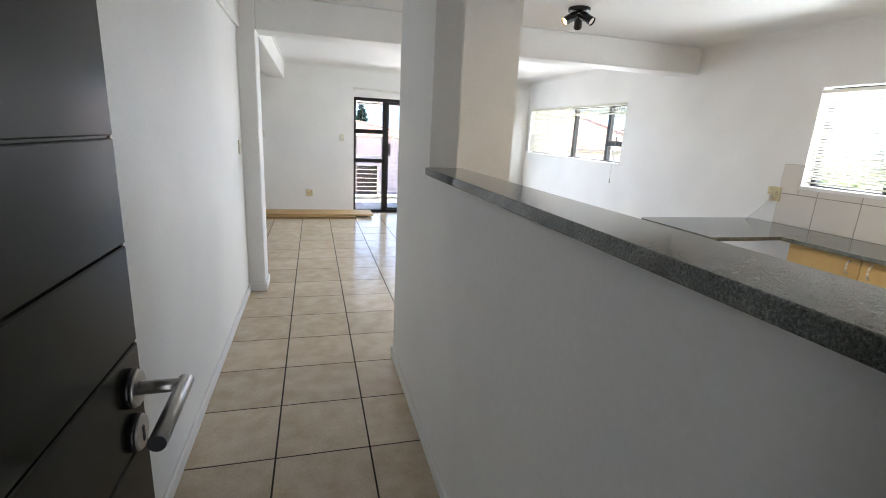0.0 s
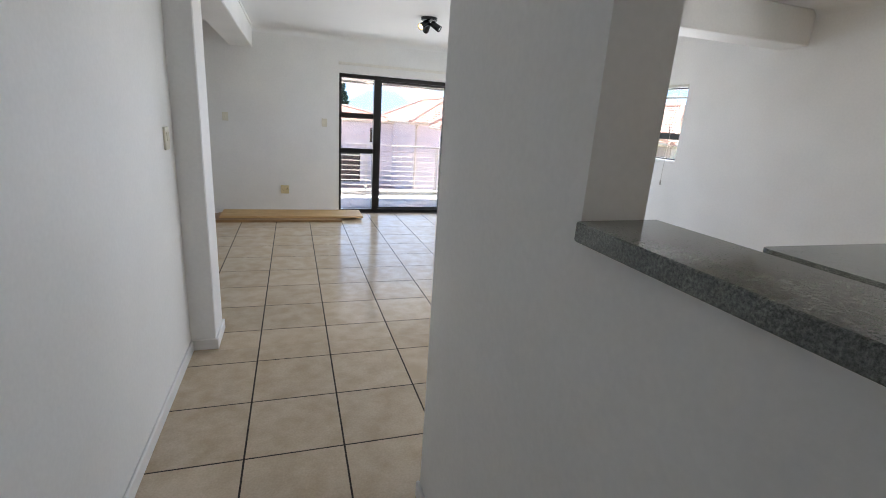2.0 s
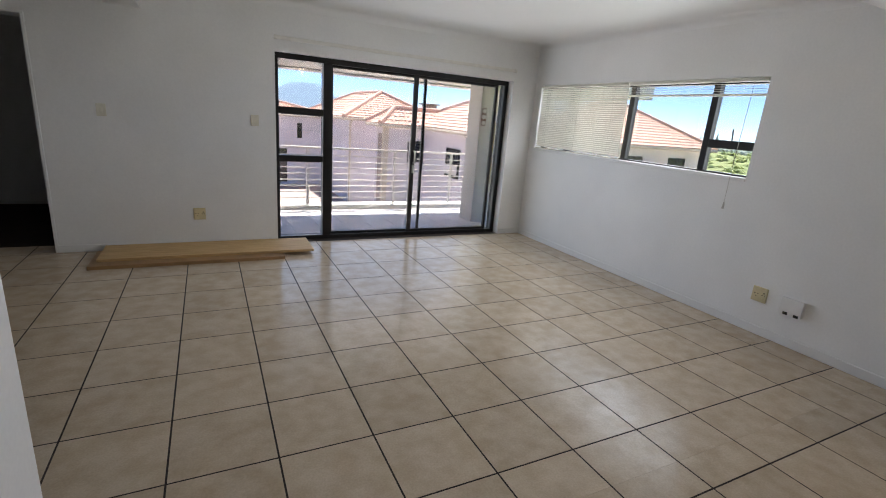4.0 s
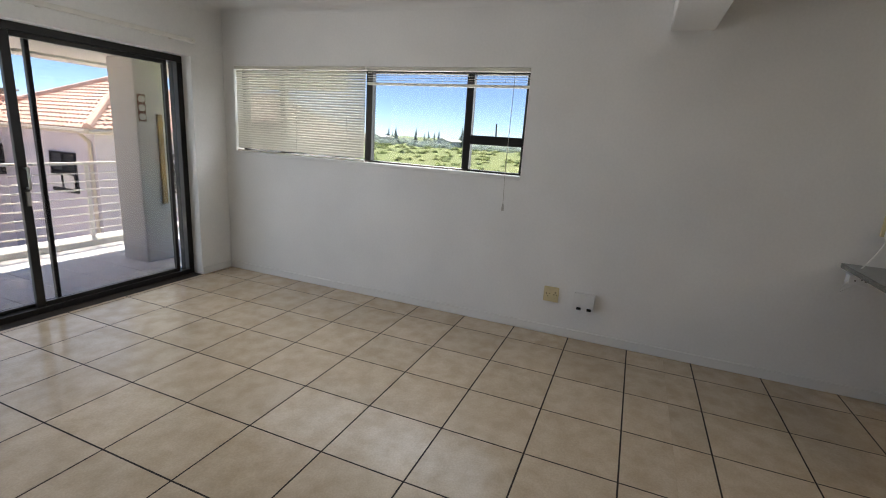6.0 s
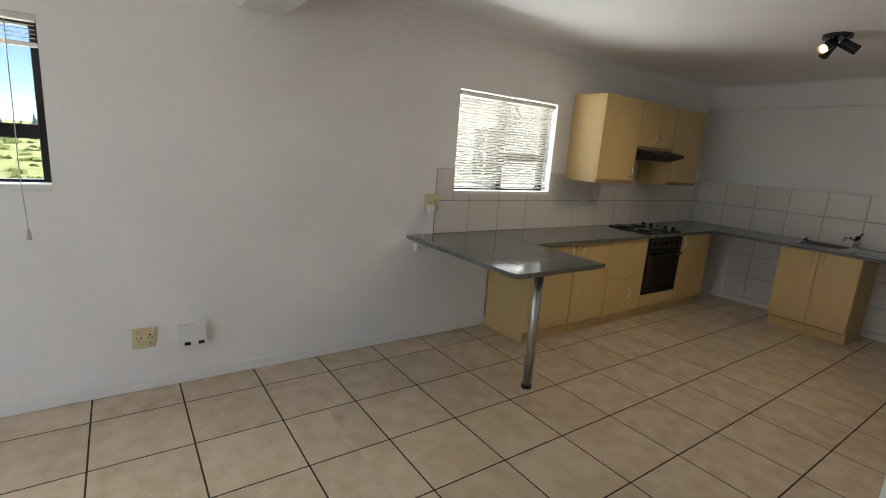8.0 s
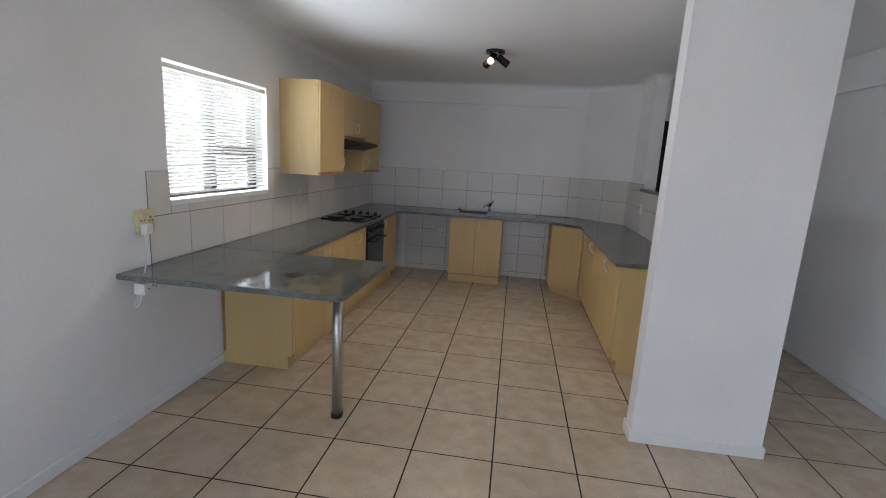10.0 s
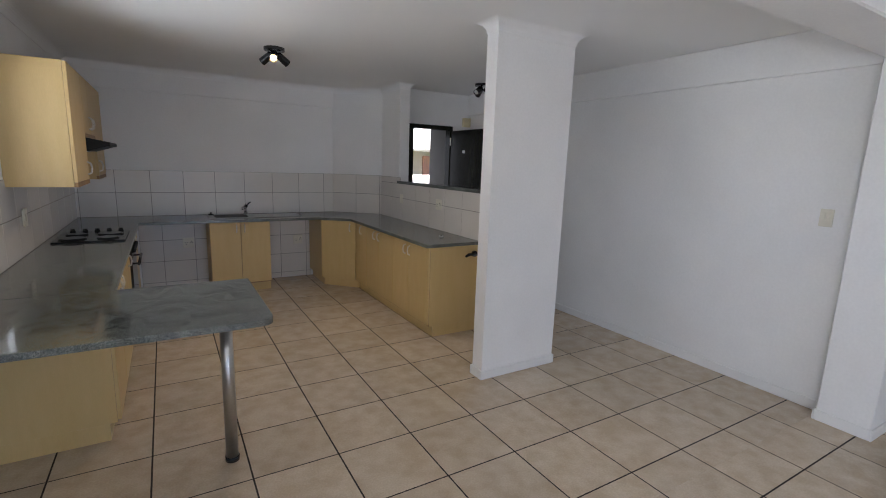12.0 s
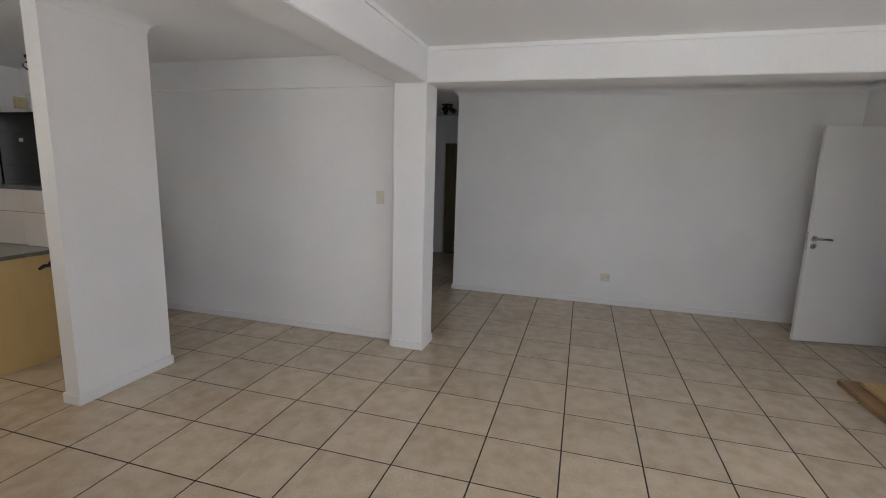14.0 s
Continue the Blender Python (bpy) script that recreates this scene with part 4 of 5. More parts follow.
plate("wall_socket", (KITCHEN_W + 0.008, -5.93, 1.12), -90, 0.075, 0.11, "cream socket on the tiled half wall", "socket", (), ((0, 0, 0.02, 0.05),), CREAM)
plate("wall_socket", (KITCHEN_W + 0.008, -5.03, 1.13), -90, 0.11, 0.11, "cream double socket on the tiled half wall", "socket", SOCKET, ROCK, CREAM)
plate("door_bell", (-0.755, ENTRY, 2.12), 0, 0.11, 0.12, "cream door chime box above the front door", "door chime", (), ((0.05, 0, 0.012, 0.06),), IVORY, 0.045)
plate("wall_socket", (3.60, -2.93, 0.79), 90, 0.16, 0.06, "white multi-plug hanging under the counter", "multi-plug", ((-0.05, 0, 0.005), (-0.03, 0.01, 0.005), (0.0, 0, 0.005), (0.02, 0.01, 0.005), (0.05, 0, 0.005)), (), WHITEPLASTIC, 0.06)
cable = thing("power_cable", (EAST - 0.03, -3.03, 1.05), "white power cable hanging from the wall socket", "cable")
cu = bpy.data.curves.new("cord", 'CURVE')
cu.dimensions = '3D'
cu.bevel_depth = 0.004
sp = cu.splines.new('BEZIER')
pts = [(0, 0, 0.0), (-0.05, 0.06, -0.11), (-0.10, 0.155, -0.24), (-0.12, 0.205, -0.33), (-0.06, 0.17, -0.345), (-0.05, 0.09, -0.27)]
sp.bezier_points.add(len(pts) - 1)
for q, c in zip(sp.bezier_points, pts):
    q.co = c
    q.handle_left_type = q.handle_right_type = 'AUTO'
cu.materials.append(WHITEPLASTIC)
co = new("cord", cu)
co.parent = cable
bm = bmesh.new()
box(bm, -0.03, -0.025, -0.01, 0.01, 0.025, 0.05, bevel=0.008, seg=2)
part("plug_top", bm, WHITEPLASTIC, cable)


# ---- ceiling spot lamps ----
def spot_lamp(x, y, label, lit=None, turn=0.0, power=1.0):
    """Three black spots on a round rose; lit is the number of the burning one, power its light in the room (0: glow of the bulb alone)."""
    l = thing("ceiling_spot_lamp", (x, y, TOP), label, "ceiling lamp", "ceiling spot lamps")
    bm = bmesh.new()
    tube(bm, (0, 0, -0.025), (0, 0, 0), 0.085, 32)
    part("rose", bm, BLACK, l)
    for i in range(3):
        w = turn + i * 2 * math.pi / 3
        o = Vector((math.cos(w), math.sin(w), 0))
        aim = (o * 0.84 + Vector((0, 0, -0.54))).normalized()
        c = o * 0.05 + Vector((0, 0, -0.065))
        bm = bmesh.new()
        tube(bm, o * 0.045 + Vector((0, 0, -0.025)), c, 0.006, 8)
        arm = part("arm", bm, STEEL, l)
        bm = bmesh.new()
        tube(bm, c - aim * 0.025, c + aim * 0.085, 0.031, 20, 0.033, cap=False)
        tube(bm, c - aim * 0.03, c - aim * 0.024, 0.02, 20, 0.031)
        head = part("spot_head", bm, BLACK, l, "black cylindrical spot head", True)
        bm = bmesh.new()
        tube(bm, c + aim * 0.055, c + aim * 0.075, 0.027, 20)
        part("bulb", bm, BULB if i == lit else WHITEPLASTIC, head)
        if i == lit and power:
            lamp = new("spot_light", bpy.data.lights.new("spot_light", 'SPOT'))
            lamp.data.energy = LAMP * power
            lamp.data.spot_size, lamp.data.spot_blend = radians(160), 1.0
            lamp.rotation_euler = (o * 0.45 - Vector((0, 0, 0.9))).to_track_quat("-Z", "Y").to_euler()
            lamp.data.color = (1.0, 0.82, 0.60)
            lamp.data.shadow_soft_size = 0.08
            lamp.location = c + aim * 0.115
            lamp.parent = l
    return l


spot_lamp(1.99, -5.17, "black three-spot ceiling lamp with one spot burning", 0, radians(75), 3.4)
spot_lamp(1.78, -2.68, "black three-spot ceiling lamp lit over the dining end", 1, radians(60), 0)
spot_lamp(1.18, 0.27, "black three-spot ceiling lamp lit in the living room", 2, radians(-30), 0)
spot_lamp(-0.38, -5.45, "black spot lamp, unlit, in the hall", None, radians(20))
spot_lamp(-3.85, -2.42, "dark spot lamp, unlit, in the passage", None, radians(90))

# ---- boards on the living room floor ----
stack = thing("wooden_board", (-0.20, 1.92, 0.0), "loose pine boards stacked flat on the tiled floor", "board")
# shade under the top board is put into this board's dark brown
part("lower_board", boxes((-0.99, -0.34, 0.0, 0.63, 0.15, 0.032), bevel=0.002), EDGE_SHADE_BROWN, stack, "lower board with its shade put in as dark brown")
part("upper_board", boxes((-0.94, -0.22, 0.032, 0.94, 0.25, 0.058), bevel=0.002), PINE, stack, "pale top board")


# ---- balcony ----
structure("balcony_slab", boxes((-0.9, NORTH + 0.26, -0.30, 6.2, 4.42, -0.034)), PLASTER_LIGHT, "pale concrete balcony slab", "balcony")
structure("balcony_kerb", boxes((-0.9, 4.12, -0.034, 6.2, 4.42, 0.035), bevel=0.006), PLASTER_LIGHT, "low white plastered balcony kerb", "kerb")
structure("balcony_ceiling", boxes((-0.9, NORTH + 0.26, 2.02, 6.2, 4.05, 2.3)), PLASTER_LIGHT, "pale plastered balcony ceiling", "ceiling")
structure("balcony_beam", boxes((-0.9, 4.05, 1.995, 6.2, 4.42, 2.5)), PLASTER_LIGHT, "pale plastered beam along the balcony edge", "beam")
structure("balcony_pillar", boxes((3.39, 3.02, -0.034, 3.75, 3.40, 2.02), bevel=0.01), PLASTER_LIGHT, "pale plastered square balcony pillar", "pillar")
structure("balcony_end_wall", boxes((-1.1, NORTH + 0.26, -0.3, -0.9, 4.42, 2.5)), PLASTER_LIGHT, "pale plastered balcony side wall", "wall")

railing = thing("balcony_railing", (0, 4.27, 0.035), "cream painted steel balcony railing with level bars", "railing")
part("top_rail", boxes((-0.9, -0.03, 0.855, 6.1, 0.03, 0.885), bevel=0.006, seg=2), RAIL, railing)
for i in range(8):
    bm = bmesh.new()
    z = 0.10 + i * 0.094
    tube(bm, (-0.9, -0.01, z), (6.1, -0.01, z), 0.0085, 8)
    part("bar", bm, RAIL, railing, "", True)
for x in (-0.5, 1.15, 2.57, 3.62, 4.9, 6.0):
    part("post", boxes((x - 0.022, 0.0, 0, x + 0.022, 0.03, 0.855), bevel=0.003), RAIL, railing)
ornament = thing("wall_ornament", (3.45, 3.02, 1.55), "three round tiles on a plank hung on the pillar", "ornament")
part("plank", boxes((-0.045, -0.02, -0.13, 0.03, -0.001, 0.13), bevel=0.003), BROWNDOOR, ornament)
for k in range(3):
    bm = bmesh.new()
    tube(bm, (-0.015, -0.03, -0.085 + k * 0.085), (-0.015, -0.02, -0.085 + k * 0.085), 0.032, 18)
    part("disc", bm, PLASTER_LIGHT, ornament)
plank = thing("driftwood_plank", (3.62, 3.02, 0.58), "narrow weathered wooden plank hung upright on the pillar", "plank")
part("board", boxes((-0.025, -0.022, 0.0, 0.03, -0.001, 0.92), bevel=0.004), PINE, plank)

# ---- the building's own outside ----
structure("wall_wing", boxes((EAST + 0.22, -7.2, -3.2, 9.5, -6.3, 4.5)), PLASTER_LIGHT, "white plastered wing outside the kitchen window", "wall")
wing_window = thing("window_3", (6.97, -6.3, 1.55), "white framed window in the neighbouring wing", "window", kind="structure")
for b in ((-0.38, 0, 0.40, 0.38, 0.05, 0.45), (-0.38, 0, -0.45, 0.38, 0.05, -0.40), (-0.38, 0, -0.40, -0.33, 0.05, 0.40), (0.33, 0, -0.40, 0.38, 0.05, 0.40), (-0.02, 0, -0.40, 0.02, 0.05, 0.40)):
    part("window_frame", boxes(b, bevel=0.004), TRIM, wing_window)
part("pane", boxes((-0.33, 0.005, -0.40, 0.33, 0.015, 0.40)), DARKWINDOW, wing_window)
structure("base_storey", boxes((-8.0, SOUTH - 0.2, -3.2, EAST + 0.22, NORTH + 0.26, -0.26), (-0.9, NORTH + 0.26, -3.2, 6.2, 4.2, -0.31)), PLASTER_LIGHT, "pale plastered lower storey", "wall")
structure("walkway", boxes((-8.0, -8.6, -0.2, 4.0, SOUTH - 0.21, -0.02), (-0.55, SOUTH - 0.21, -0.2, HALL_E + 0.02, ENTRY - 0.12, -0.02)), BALCONYTILE, "pale tiled outside walkway", "walkway")
# added walls and roof with one small opening, to hold back daylight from the hall
structure("walkway_wall", boxes((-8.0, -8.75, -0.2, -1.53, -8.6, 2.6), (-1.0, -8.75, -0.2, 4.0, -8.6, 2.6), (-1.53, -8.75, 2.2, -1.0, -8.6, 2.6), (-1.53, -8.75, -0.2, -1.0, -8.6, 1.1), (-2.1, -8.6, -0.2, -2.0, -7.26, 2.6), (0.9, -8.6, -0.2, 1.0, -7.26, 2.6), (-8.0, -8.75, 2.6, 4.0, SOUTH - 0.21, 2.8)), SHADE_VENT_GREY, "added grey walls and roof round the walkway that hold back daylight", "wall")

# building across the court from the front door
court = thing("apartment_building", (0, -15.0, -3.2), "white and beige apartment block across the court", "building")
part("wall", boxes((-14, -6, 0, 8, 0, 8.2)), BEIGE, court)
for x in (-8.2, -5.15, -2.3):
    d = part("door", boxes((x - 0.45, -0.01, 2.95, x + 0.45, 0.05, 5.0), bevel=0.01), BROWNDOOR, court, "varnished brown front door")
    part("number_plate", boxes((x - 0.12, 0.05, 4.7, x + 0.12, 0.06, 4.80)), WHITEPLASTIC, d)
for x in (-6.9, -3.6, -1.2):
    w = part("window", boxes((x - 0.4, -0.01, 4.1, x + 0.4, 0.03, 5.2)), DARKWINDOW, court)
    part("window_frame", boxes((x - 0.45, 0, 5.2, x + 0.45, 0.06, 5.26), (x - 0.45, 0, 4.04, x + 0.45, 0.06, 4.1), (x - 0.02, 0, 4.1, x + 0.02, 0.06, 5.2)), TRIM, w)
part("upper_walkway", boxes((-14, 0.0, 5.15, 8, 2.5, 6.6)), PLASTER_LIGHT, court, "white walkway above")
part("parapet", boxes((-14, 2.4, 2.9, 8, 2.5, 4.43)), PLASTER_LIGHT, court, "white parapet")
part("lower_walkway", boxes((-14, 0.0, 2.7, 8, 2.5, 2.9)), PLASTER_LIGHT, court)
part("roof", boxes((-14.5, -6.5, 8.2, 8.5, 0.5, 8.5), bevel=0.05), TERRACOTTA, court)


# ---- tiled-roof houses across the lane ----
def roof_slope(bm, a, b, c, d, along=0.21, course=0.25):
    """Roll tiles in courses on the slope a-b (eave) to d-c (ridge): each course a lipped, waved strip."""
    a, b, c, d = Vector(a), Vector(b), Vector(c), Vector(d)
    up = (((c + d) - (a + b)) / 2)
    n = (b - a).cross(d - a).normalized()
    if n.z < 0:
        n = -n
    rows = max(2, int(((d - a) - (b - a).normalized() * (d - a).dot((b - a).normalized())).length / course))
    for r in range(rows):
        f0, f1 = r / rows, (r + 1.08) / rows
        p0, q0 = a.lerp(d, f0), b.lerp(c, f0)
        p1, q1 = a.lerp(d, min(f1, 1)), b.lerp(c, min(f1, 1))
        m = max(2, int((q0 - p0).length / along) * 2)
        low, high = [], []
        for k in range(m + 1):
            w = 0.03 * (k % 2)
            low.append(bm.verts.new(p0.lerp(q0, k / m) + n * (0.045 + w)))
            high.append(bm.verts.new(p1.lerp(q1, k / m) + n * (0.01 + w)))
        edge = [bm.verts.new(v.co - n * 0.05) for v in low]
        for k in range(m):
            bm.faces.new((low[k], low[k + 1], high[k + 1], high[k]))
            bm.faces.new((edge[k], edge[k + 1], low[k + 1], low[k]))


def house(x0, x1, y0, y1, eave, rise, label, windows=(), doors=(), over=0.45, wall=PLASTER, pipes=()):
    cx, cy = (x0 + x1) / 2, (y0 + y1) / 2
    g = -3.2
    h = thing("house", (cx, cy, g), label, "house", "tiled-roof houses")
    X0, X1, Y0, Y1, E = x0 - cx, x1 - cx, y0 - cy, y1 - cy, eave - g
    part("wall", boxes((X0, Y0, 0, X1, Y1, E)), wall, h)
    bm = bmesh.new()
    a, b, c, d = (X0 - over, Y0 - over, E), (X1 + over, Y0 - over, E), (X1 + over, Y1 + over, E), (X0 - over, Y1 + over, E)
    w, l = X1 - X0, Y1 - Y0
    if w >= l:
        r0, r1 = (X0 + l / 2, 0, E + rise), (X1 - l / 2, 0, E + rise)
        slopes = ((a, b, r1, r0), (c, d, r0, r1), (d, a, r0, r0), (b, c, r1, r1))
        hips = ((a, r0), (b, r1), (c, r1), (d, r0), (r0, r1))
    else:
        r0, r1 = (0, Y0 + w / 2, E + rise), (0, Y1 - w / 2, E + rise)
        slopes = ((a, b, r0, r0), (b, c, r1, r0), (c, d, r1, r1), (d, a, r0, r1))
        hips = ((a, r0), (b, r0), (c, r1), (d, r1), (r0, r1))
    for s in slopes:
        roof_slope(bm, *s)
    part("roof", bm, TERRACOTTA, h, "pink terracotta roll-tile hip roof")
    bm = bmesh.new()
    for p, q in hips:
        tube(bm, Vector(p) + Vector((0, 0, 0.06)), Vector(q) + Vector((0, 0, 0.06)), 0.11, 8)
    part("ridge", bm, TERRACOTTA, h)
    bm = bmesh.new()
    for p, q in ((a, b), (b, c), (c, d), (d, a)):
        p, q = Vector(p), Vector(q)
        tube(bm, p + Vector((0, 0, -0.05)), q + Vector((0, 0, -0.05)), 0.07, 8)
    part("gutter", bm, GUTTER, h)
    part("soffit", boxes((X0 - over, Y0 - over, E - 0.10, X1 + over, Y1 + over, E - 0.06)), PLASTER_LIGHT, h)
    for x in pipes:
        bm = bmesh.new()
        tube(bm, (x - cx, Y0 - 0.06, 0), (x - cx, Y0 - 0.06, E - 0.35), 0.05, 10)
        tube(bm, (x - cx, Y0 - 0.06, E - 0.35), (x - cx, Y0 - over, E - 0.08), 0.05, 10)
        part("downpipe", bm, GUTTER, h, "cream downpipe")
    for x, z, ww, hh in windows:
        wi = part("window", boxes((x - cx - ww / 2, Y0 - 0.012, z - g, x - cx + ww / 2, Y0 + 0.04, z - g + hh)), DARKWINDOW, h)
        f = 0.05
        bm = bmesh.new()
        for b_ in ((x - cx - ww / 2, z - g, x - cx + ww / 2, z - g + f), (x - cx - ww / 2, z - g + hh - f, x - cx + ww / 2, z - g + hh),
                   (x - cx - ww / 2, z - g + f, x - cx - ww / 2 + f, z - g + hh - f), (x - cx + ww / 2 - f, z - g + f, x - cx + ww / 2, z - g + hh - f), (x - cx - f / 2, z - g + f, x - cx + f / 2, z - g + hh - f)):
            box(bm, b_[0], Y0 - 0.04, b_[1], b_[2], Y0 - 0.013, b_[3])
        part("window_frame", bm, BRONZE, wi)
    return h


house(-14.0, 6.4, 27.0, 33.5, 1.02, 0.85, "long lilac-grey wing with a low terracotta roof", ((4.85, -0.35, 0.28, 0.9), (0.9, -0.45, 1.2, 1.1), (-2.6, -0.45, 1.2, 1.1), (3.3, -3.0, 1.6, 2.0), (-1.2, -3.0, 2.0, 2.0)), pipes=(2.6,))
house(6.25, 11.2, 20.9, 31.0, 1.18, 1.42, "tall lilac-grey house block with a terracotta hip roof", over=0.38, pipes=(6.32,))
front = house(6.79, 13.0, 16.9, 18.1, 1.06, 0.68, "low lilac-grey front block with a tiled roof", ((8.42, -0.55, 0.52, 0.95),), over=0.36)
corner = house(8.70, 15.0, 12.4, 18.6, 1.06, 1.72, "lilac-grey house block with a steep hip roof", ((10.6, -0.9, 1.0, 1.3), (12.4, -0.9, 1.0, 1.3)), over=0.38)
house(16.3, 22.3, 12.7, 20.5, 1.0, 1.9, "pale plastered house with a wide terracotta roof", ((17.5, -0.9, 1.2, 1.4), (20.5, -0.9, 1.2, 1.4)), wall=PLASTER_LIGHT)
# cream corner column, downpipes, an open casement and a side window on the nearer blocks
ox, oy, oz = front.location
part("corner_column", boxes((6.70 - ox, 16.80 - oy, 0, 6.95 - ox, 17.0 - oy, 4.16), bevel=0.015), GUTTER, front, "cream plastered corner column")
part("side_panel", boxes((6.772 - ox, 17.15 - oy, 0, 6.789 - ox, 17.75 - oy, 3.85)), PINE_GREY, front, "tall grey-brown panel beside the corner")
case = part("casement", boxes((7.86 - ox, 16.60 - oy, 2.62, 7.89 - ox, 16.86 - oy, 3.62), bevel=0.004), TRIM, front, "white framed casement standing open")
part("pane", boxes((7.852 - ox, 16.64 - oy, 2.68, 7.858 - ox, 16.82 - oy, 3.56)), DARKWINDOW, case)
ox, oy, oz = corner.location
bm = bmesh.new()
tube(bm, (8.64 - ox, 12.55 - oy, 0), (8.64 - ox, 12.55 - oy, 3.9), 0.05, 10)
tube(bm, (8.64 - ox, 12.55 - oy, 3.9), (8.38 - ox, 12.55 - oy, 4.18), 0.05, 10)
part("downpipe", bm, GUTTER, corner, "cream downpipe")
side = part("window", boxes((8.688 - ox, 13.3 - oy, 2.38, 8.72 - ox, 14.5 - oy, 3.55)), DARKWINDOW, corner)
for y0, z0, y1, z1 in ((13.3, 2.38, 14.5, 2.43), (13.3, 3.50, 14.5, 3.55), (13.3, 2.43, 13.35, 3.50), (14.45, 2.43, 14.5, 3.50), (13.88, 2.43, 13.93, 3.50), (13.35, 2.95, 13.88, 3.0), (13.93, 2.95, 14.45, 3.0)):
    part("window_frame", boxes((8.655 - ox, y0 - oy, z0, 8.687 - ox, y1 - oy, z1)), BRONZE, side)
for y0 in (13.36, 13.95):
    part("pane", boxes((8.60 - ox, y0 - oy, 2.52, 8.615 - ox, y0 + 0.46 - oy, 2.90)), TRIM, side, "pale top-hung pane pushed open")
ch = thing("chimney", (9.75, 18.9, 1.45), "dark roof vent on the tiled roof", "roof vent")
part("stack", boxes((-0.28, -0.3, 0.0, 0.28, 0.3, 0.62), bevel=0.02), SHADE_VENT_GREY, ch)
part("cap", boxes((-0.40, -0.4, 0.62, 0.40, 0.4, 0.69), bevel=0.02), SHADE_VENT_GREY, ch)

# ---- ground, distance and planting ----
bm = bmesh.new()
bmesh.ops.create_circle(bm, cap_ends=True, segments=64, radius=3500, matrix=Matrix.Translation((0, 0, -3.2)))
structure("ground", bm, FIELD, "green and yellow coastal scrub reaching the horizon", "ground")
structure("pavement", boxes((-16, 4.6, -3.25, 30, 30, -3.17)), PAVING, "pink brick paved lane between the houses", "pavement")
bm = bmesh.new()
prev = None
for k in range(61):
    w = radians(-62 + k * 1.6)
    hgt = 22 + 55 * math.exp(-((k - 45) / 5.0) ** 2) + 55 * math.exp(-((k - 45) / 1.7) ** 4) + 40 * math.exp(-((k - 22) / 9.0) ** 2) + 9 * noise.noise(Vector((k * 0.35, 0, 0)))
    p = Vector((math.sin(w) * 2600, math.cos(w) * 2600, -3.2))
    cur = (bm.verts.new(p), bm.verts.new(p + Vector((0, 0, max(hgt, 8)))))
    if prev:
        bm.faces.new((prev[0], cur[0], cur[1], prev[1]))
    prev = cur
structure("backdrop", bm, HAZE, "far mountain with haze put in as a pale blue glow", "mountain")


def foliage(bm, at, size, n, leaf, flat=1.0, seed=0):
    """Many small leaf-shaped faces in an uneven cloud."""
    rng = random.Random(seed)
    lobes = [(Vector((rng.uniform(-1, 1), rng.uniform(-1, 1), rng.uniform(0.1, 1.0) * flat)) * size * 0.55, size * rng.uniform(0.35, 0.6)) for _ in range(7)]
    for _ in range(n):
        c, r = rng.choice(lobes)
        d = Vector((rng.gauss(0, 1), rng.gauss(0, 1), rng.gauss(0.2, 1))).normalized()
        p = Vector(at) + c + d * r * rng.uniform(0.55, 1.0)
        p.z = max(p.z, at[2] + 0.02)
        face = (d + Vector((0, 0, 0.9))).normalized()
        u = face.cross(Vector((rng.gauss(0, 1), rng.gauss(0, 1), rng.gauss(0, 1)))).normalized()
        v = face.cross(u)
        s = leaf * rng.uniform(0.6, 1.3)
        a, b = u * s, v * s * 0.45
        bm.faces.new([bm.verts.new(q) for q in (p - a, p + b, p + a, p - b)])


rng = random.Random(4)
bm = bmesh.new()
for i in range(420):
    w = radians(rng.uniform(28, 125))
    dist = 24 + 215 * rng.random() ** 1.1
    foliage(bm, (math.sin(w) * dist, math.cos(w) * dist, -3.2), rng.uniform(0.35, 1.0) * (0.6 + dist / 130), 80, 0.09 + dist * 0.0022, 0.4, i)
solid("scrub_bushes", bm, LEAF, "low dark green scrub bushes over the field", "bushes", kind="stuff")
bm = bmesh.new()
for i in range(420):
    w = radians(rng.uniform(28, 125))
    dist = 20 + 200 * rng.random() ** 1.3
    foliage(bm, (math.sin(w) * dist, math.cos(w) * dist, -3.2), rng.uniform(0.35, 0.95) * (0.6 + dist / 120), 70, 0.09 + dist * 0.0022, 0.35, 900 + i)
solid("scrub_grass_clumps", bm, LEAF_BRIGHT, "bright yellow-green grass clumps in the field", "grass", kind="stuff")


def bush(x, y, size, mat, label, seed):
    t = thing("bush", (x, y, -3.2), label, "bush", "garden bushes")
    bm = bmesh.new()
    for k in range(4):
        tube(bm, (0, 0, 0), (0.3 * size * math.cos(k * 1.6), 0.3 * size * math.sin(k * 1.6), size * 0.7), 0.05, 6, 0.02)
    part("stems", bm, BARK, t)
    bm = bmesh.new()
    foliage(bm, (0, 0, 0.2), size, 700, 0.14, 1.3, seed)
    part("crown", bm, mat, t)


bush(17.5, 8.6, 1.7, LEAF_BRIGHT, "bright green garden bush below the window", 11)
bush(15.0, 5.3, 1.3, LEAF_BRIGHT, "yellow-green shrub below the window", 12)
bush(22.0, 4.0, 1.4, LEAF, "dark green shrub in the scrub", 13)
bush(26.0, 10.5, 1.6, LEAF, "dark green shrub near the houses", 14)


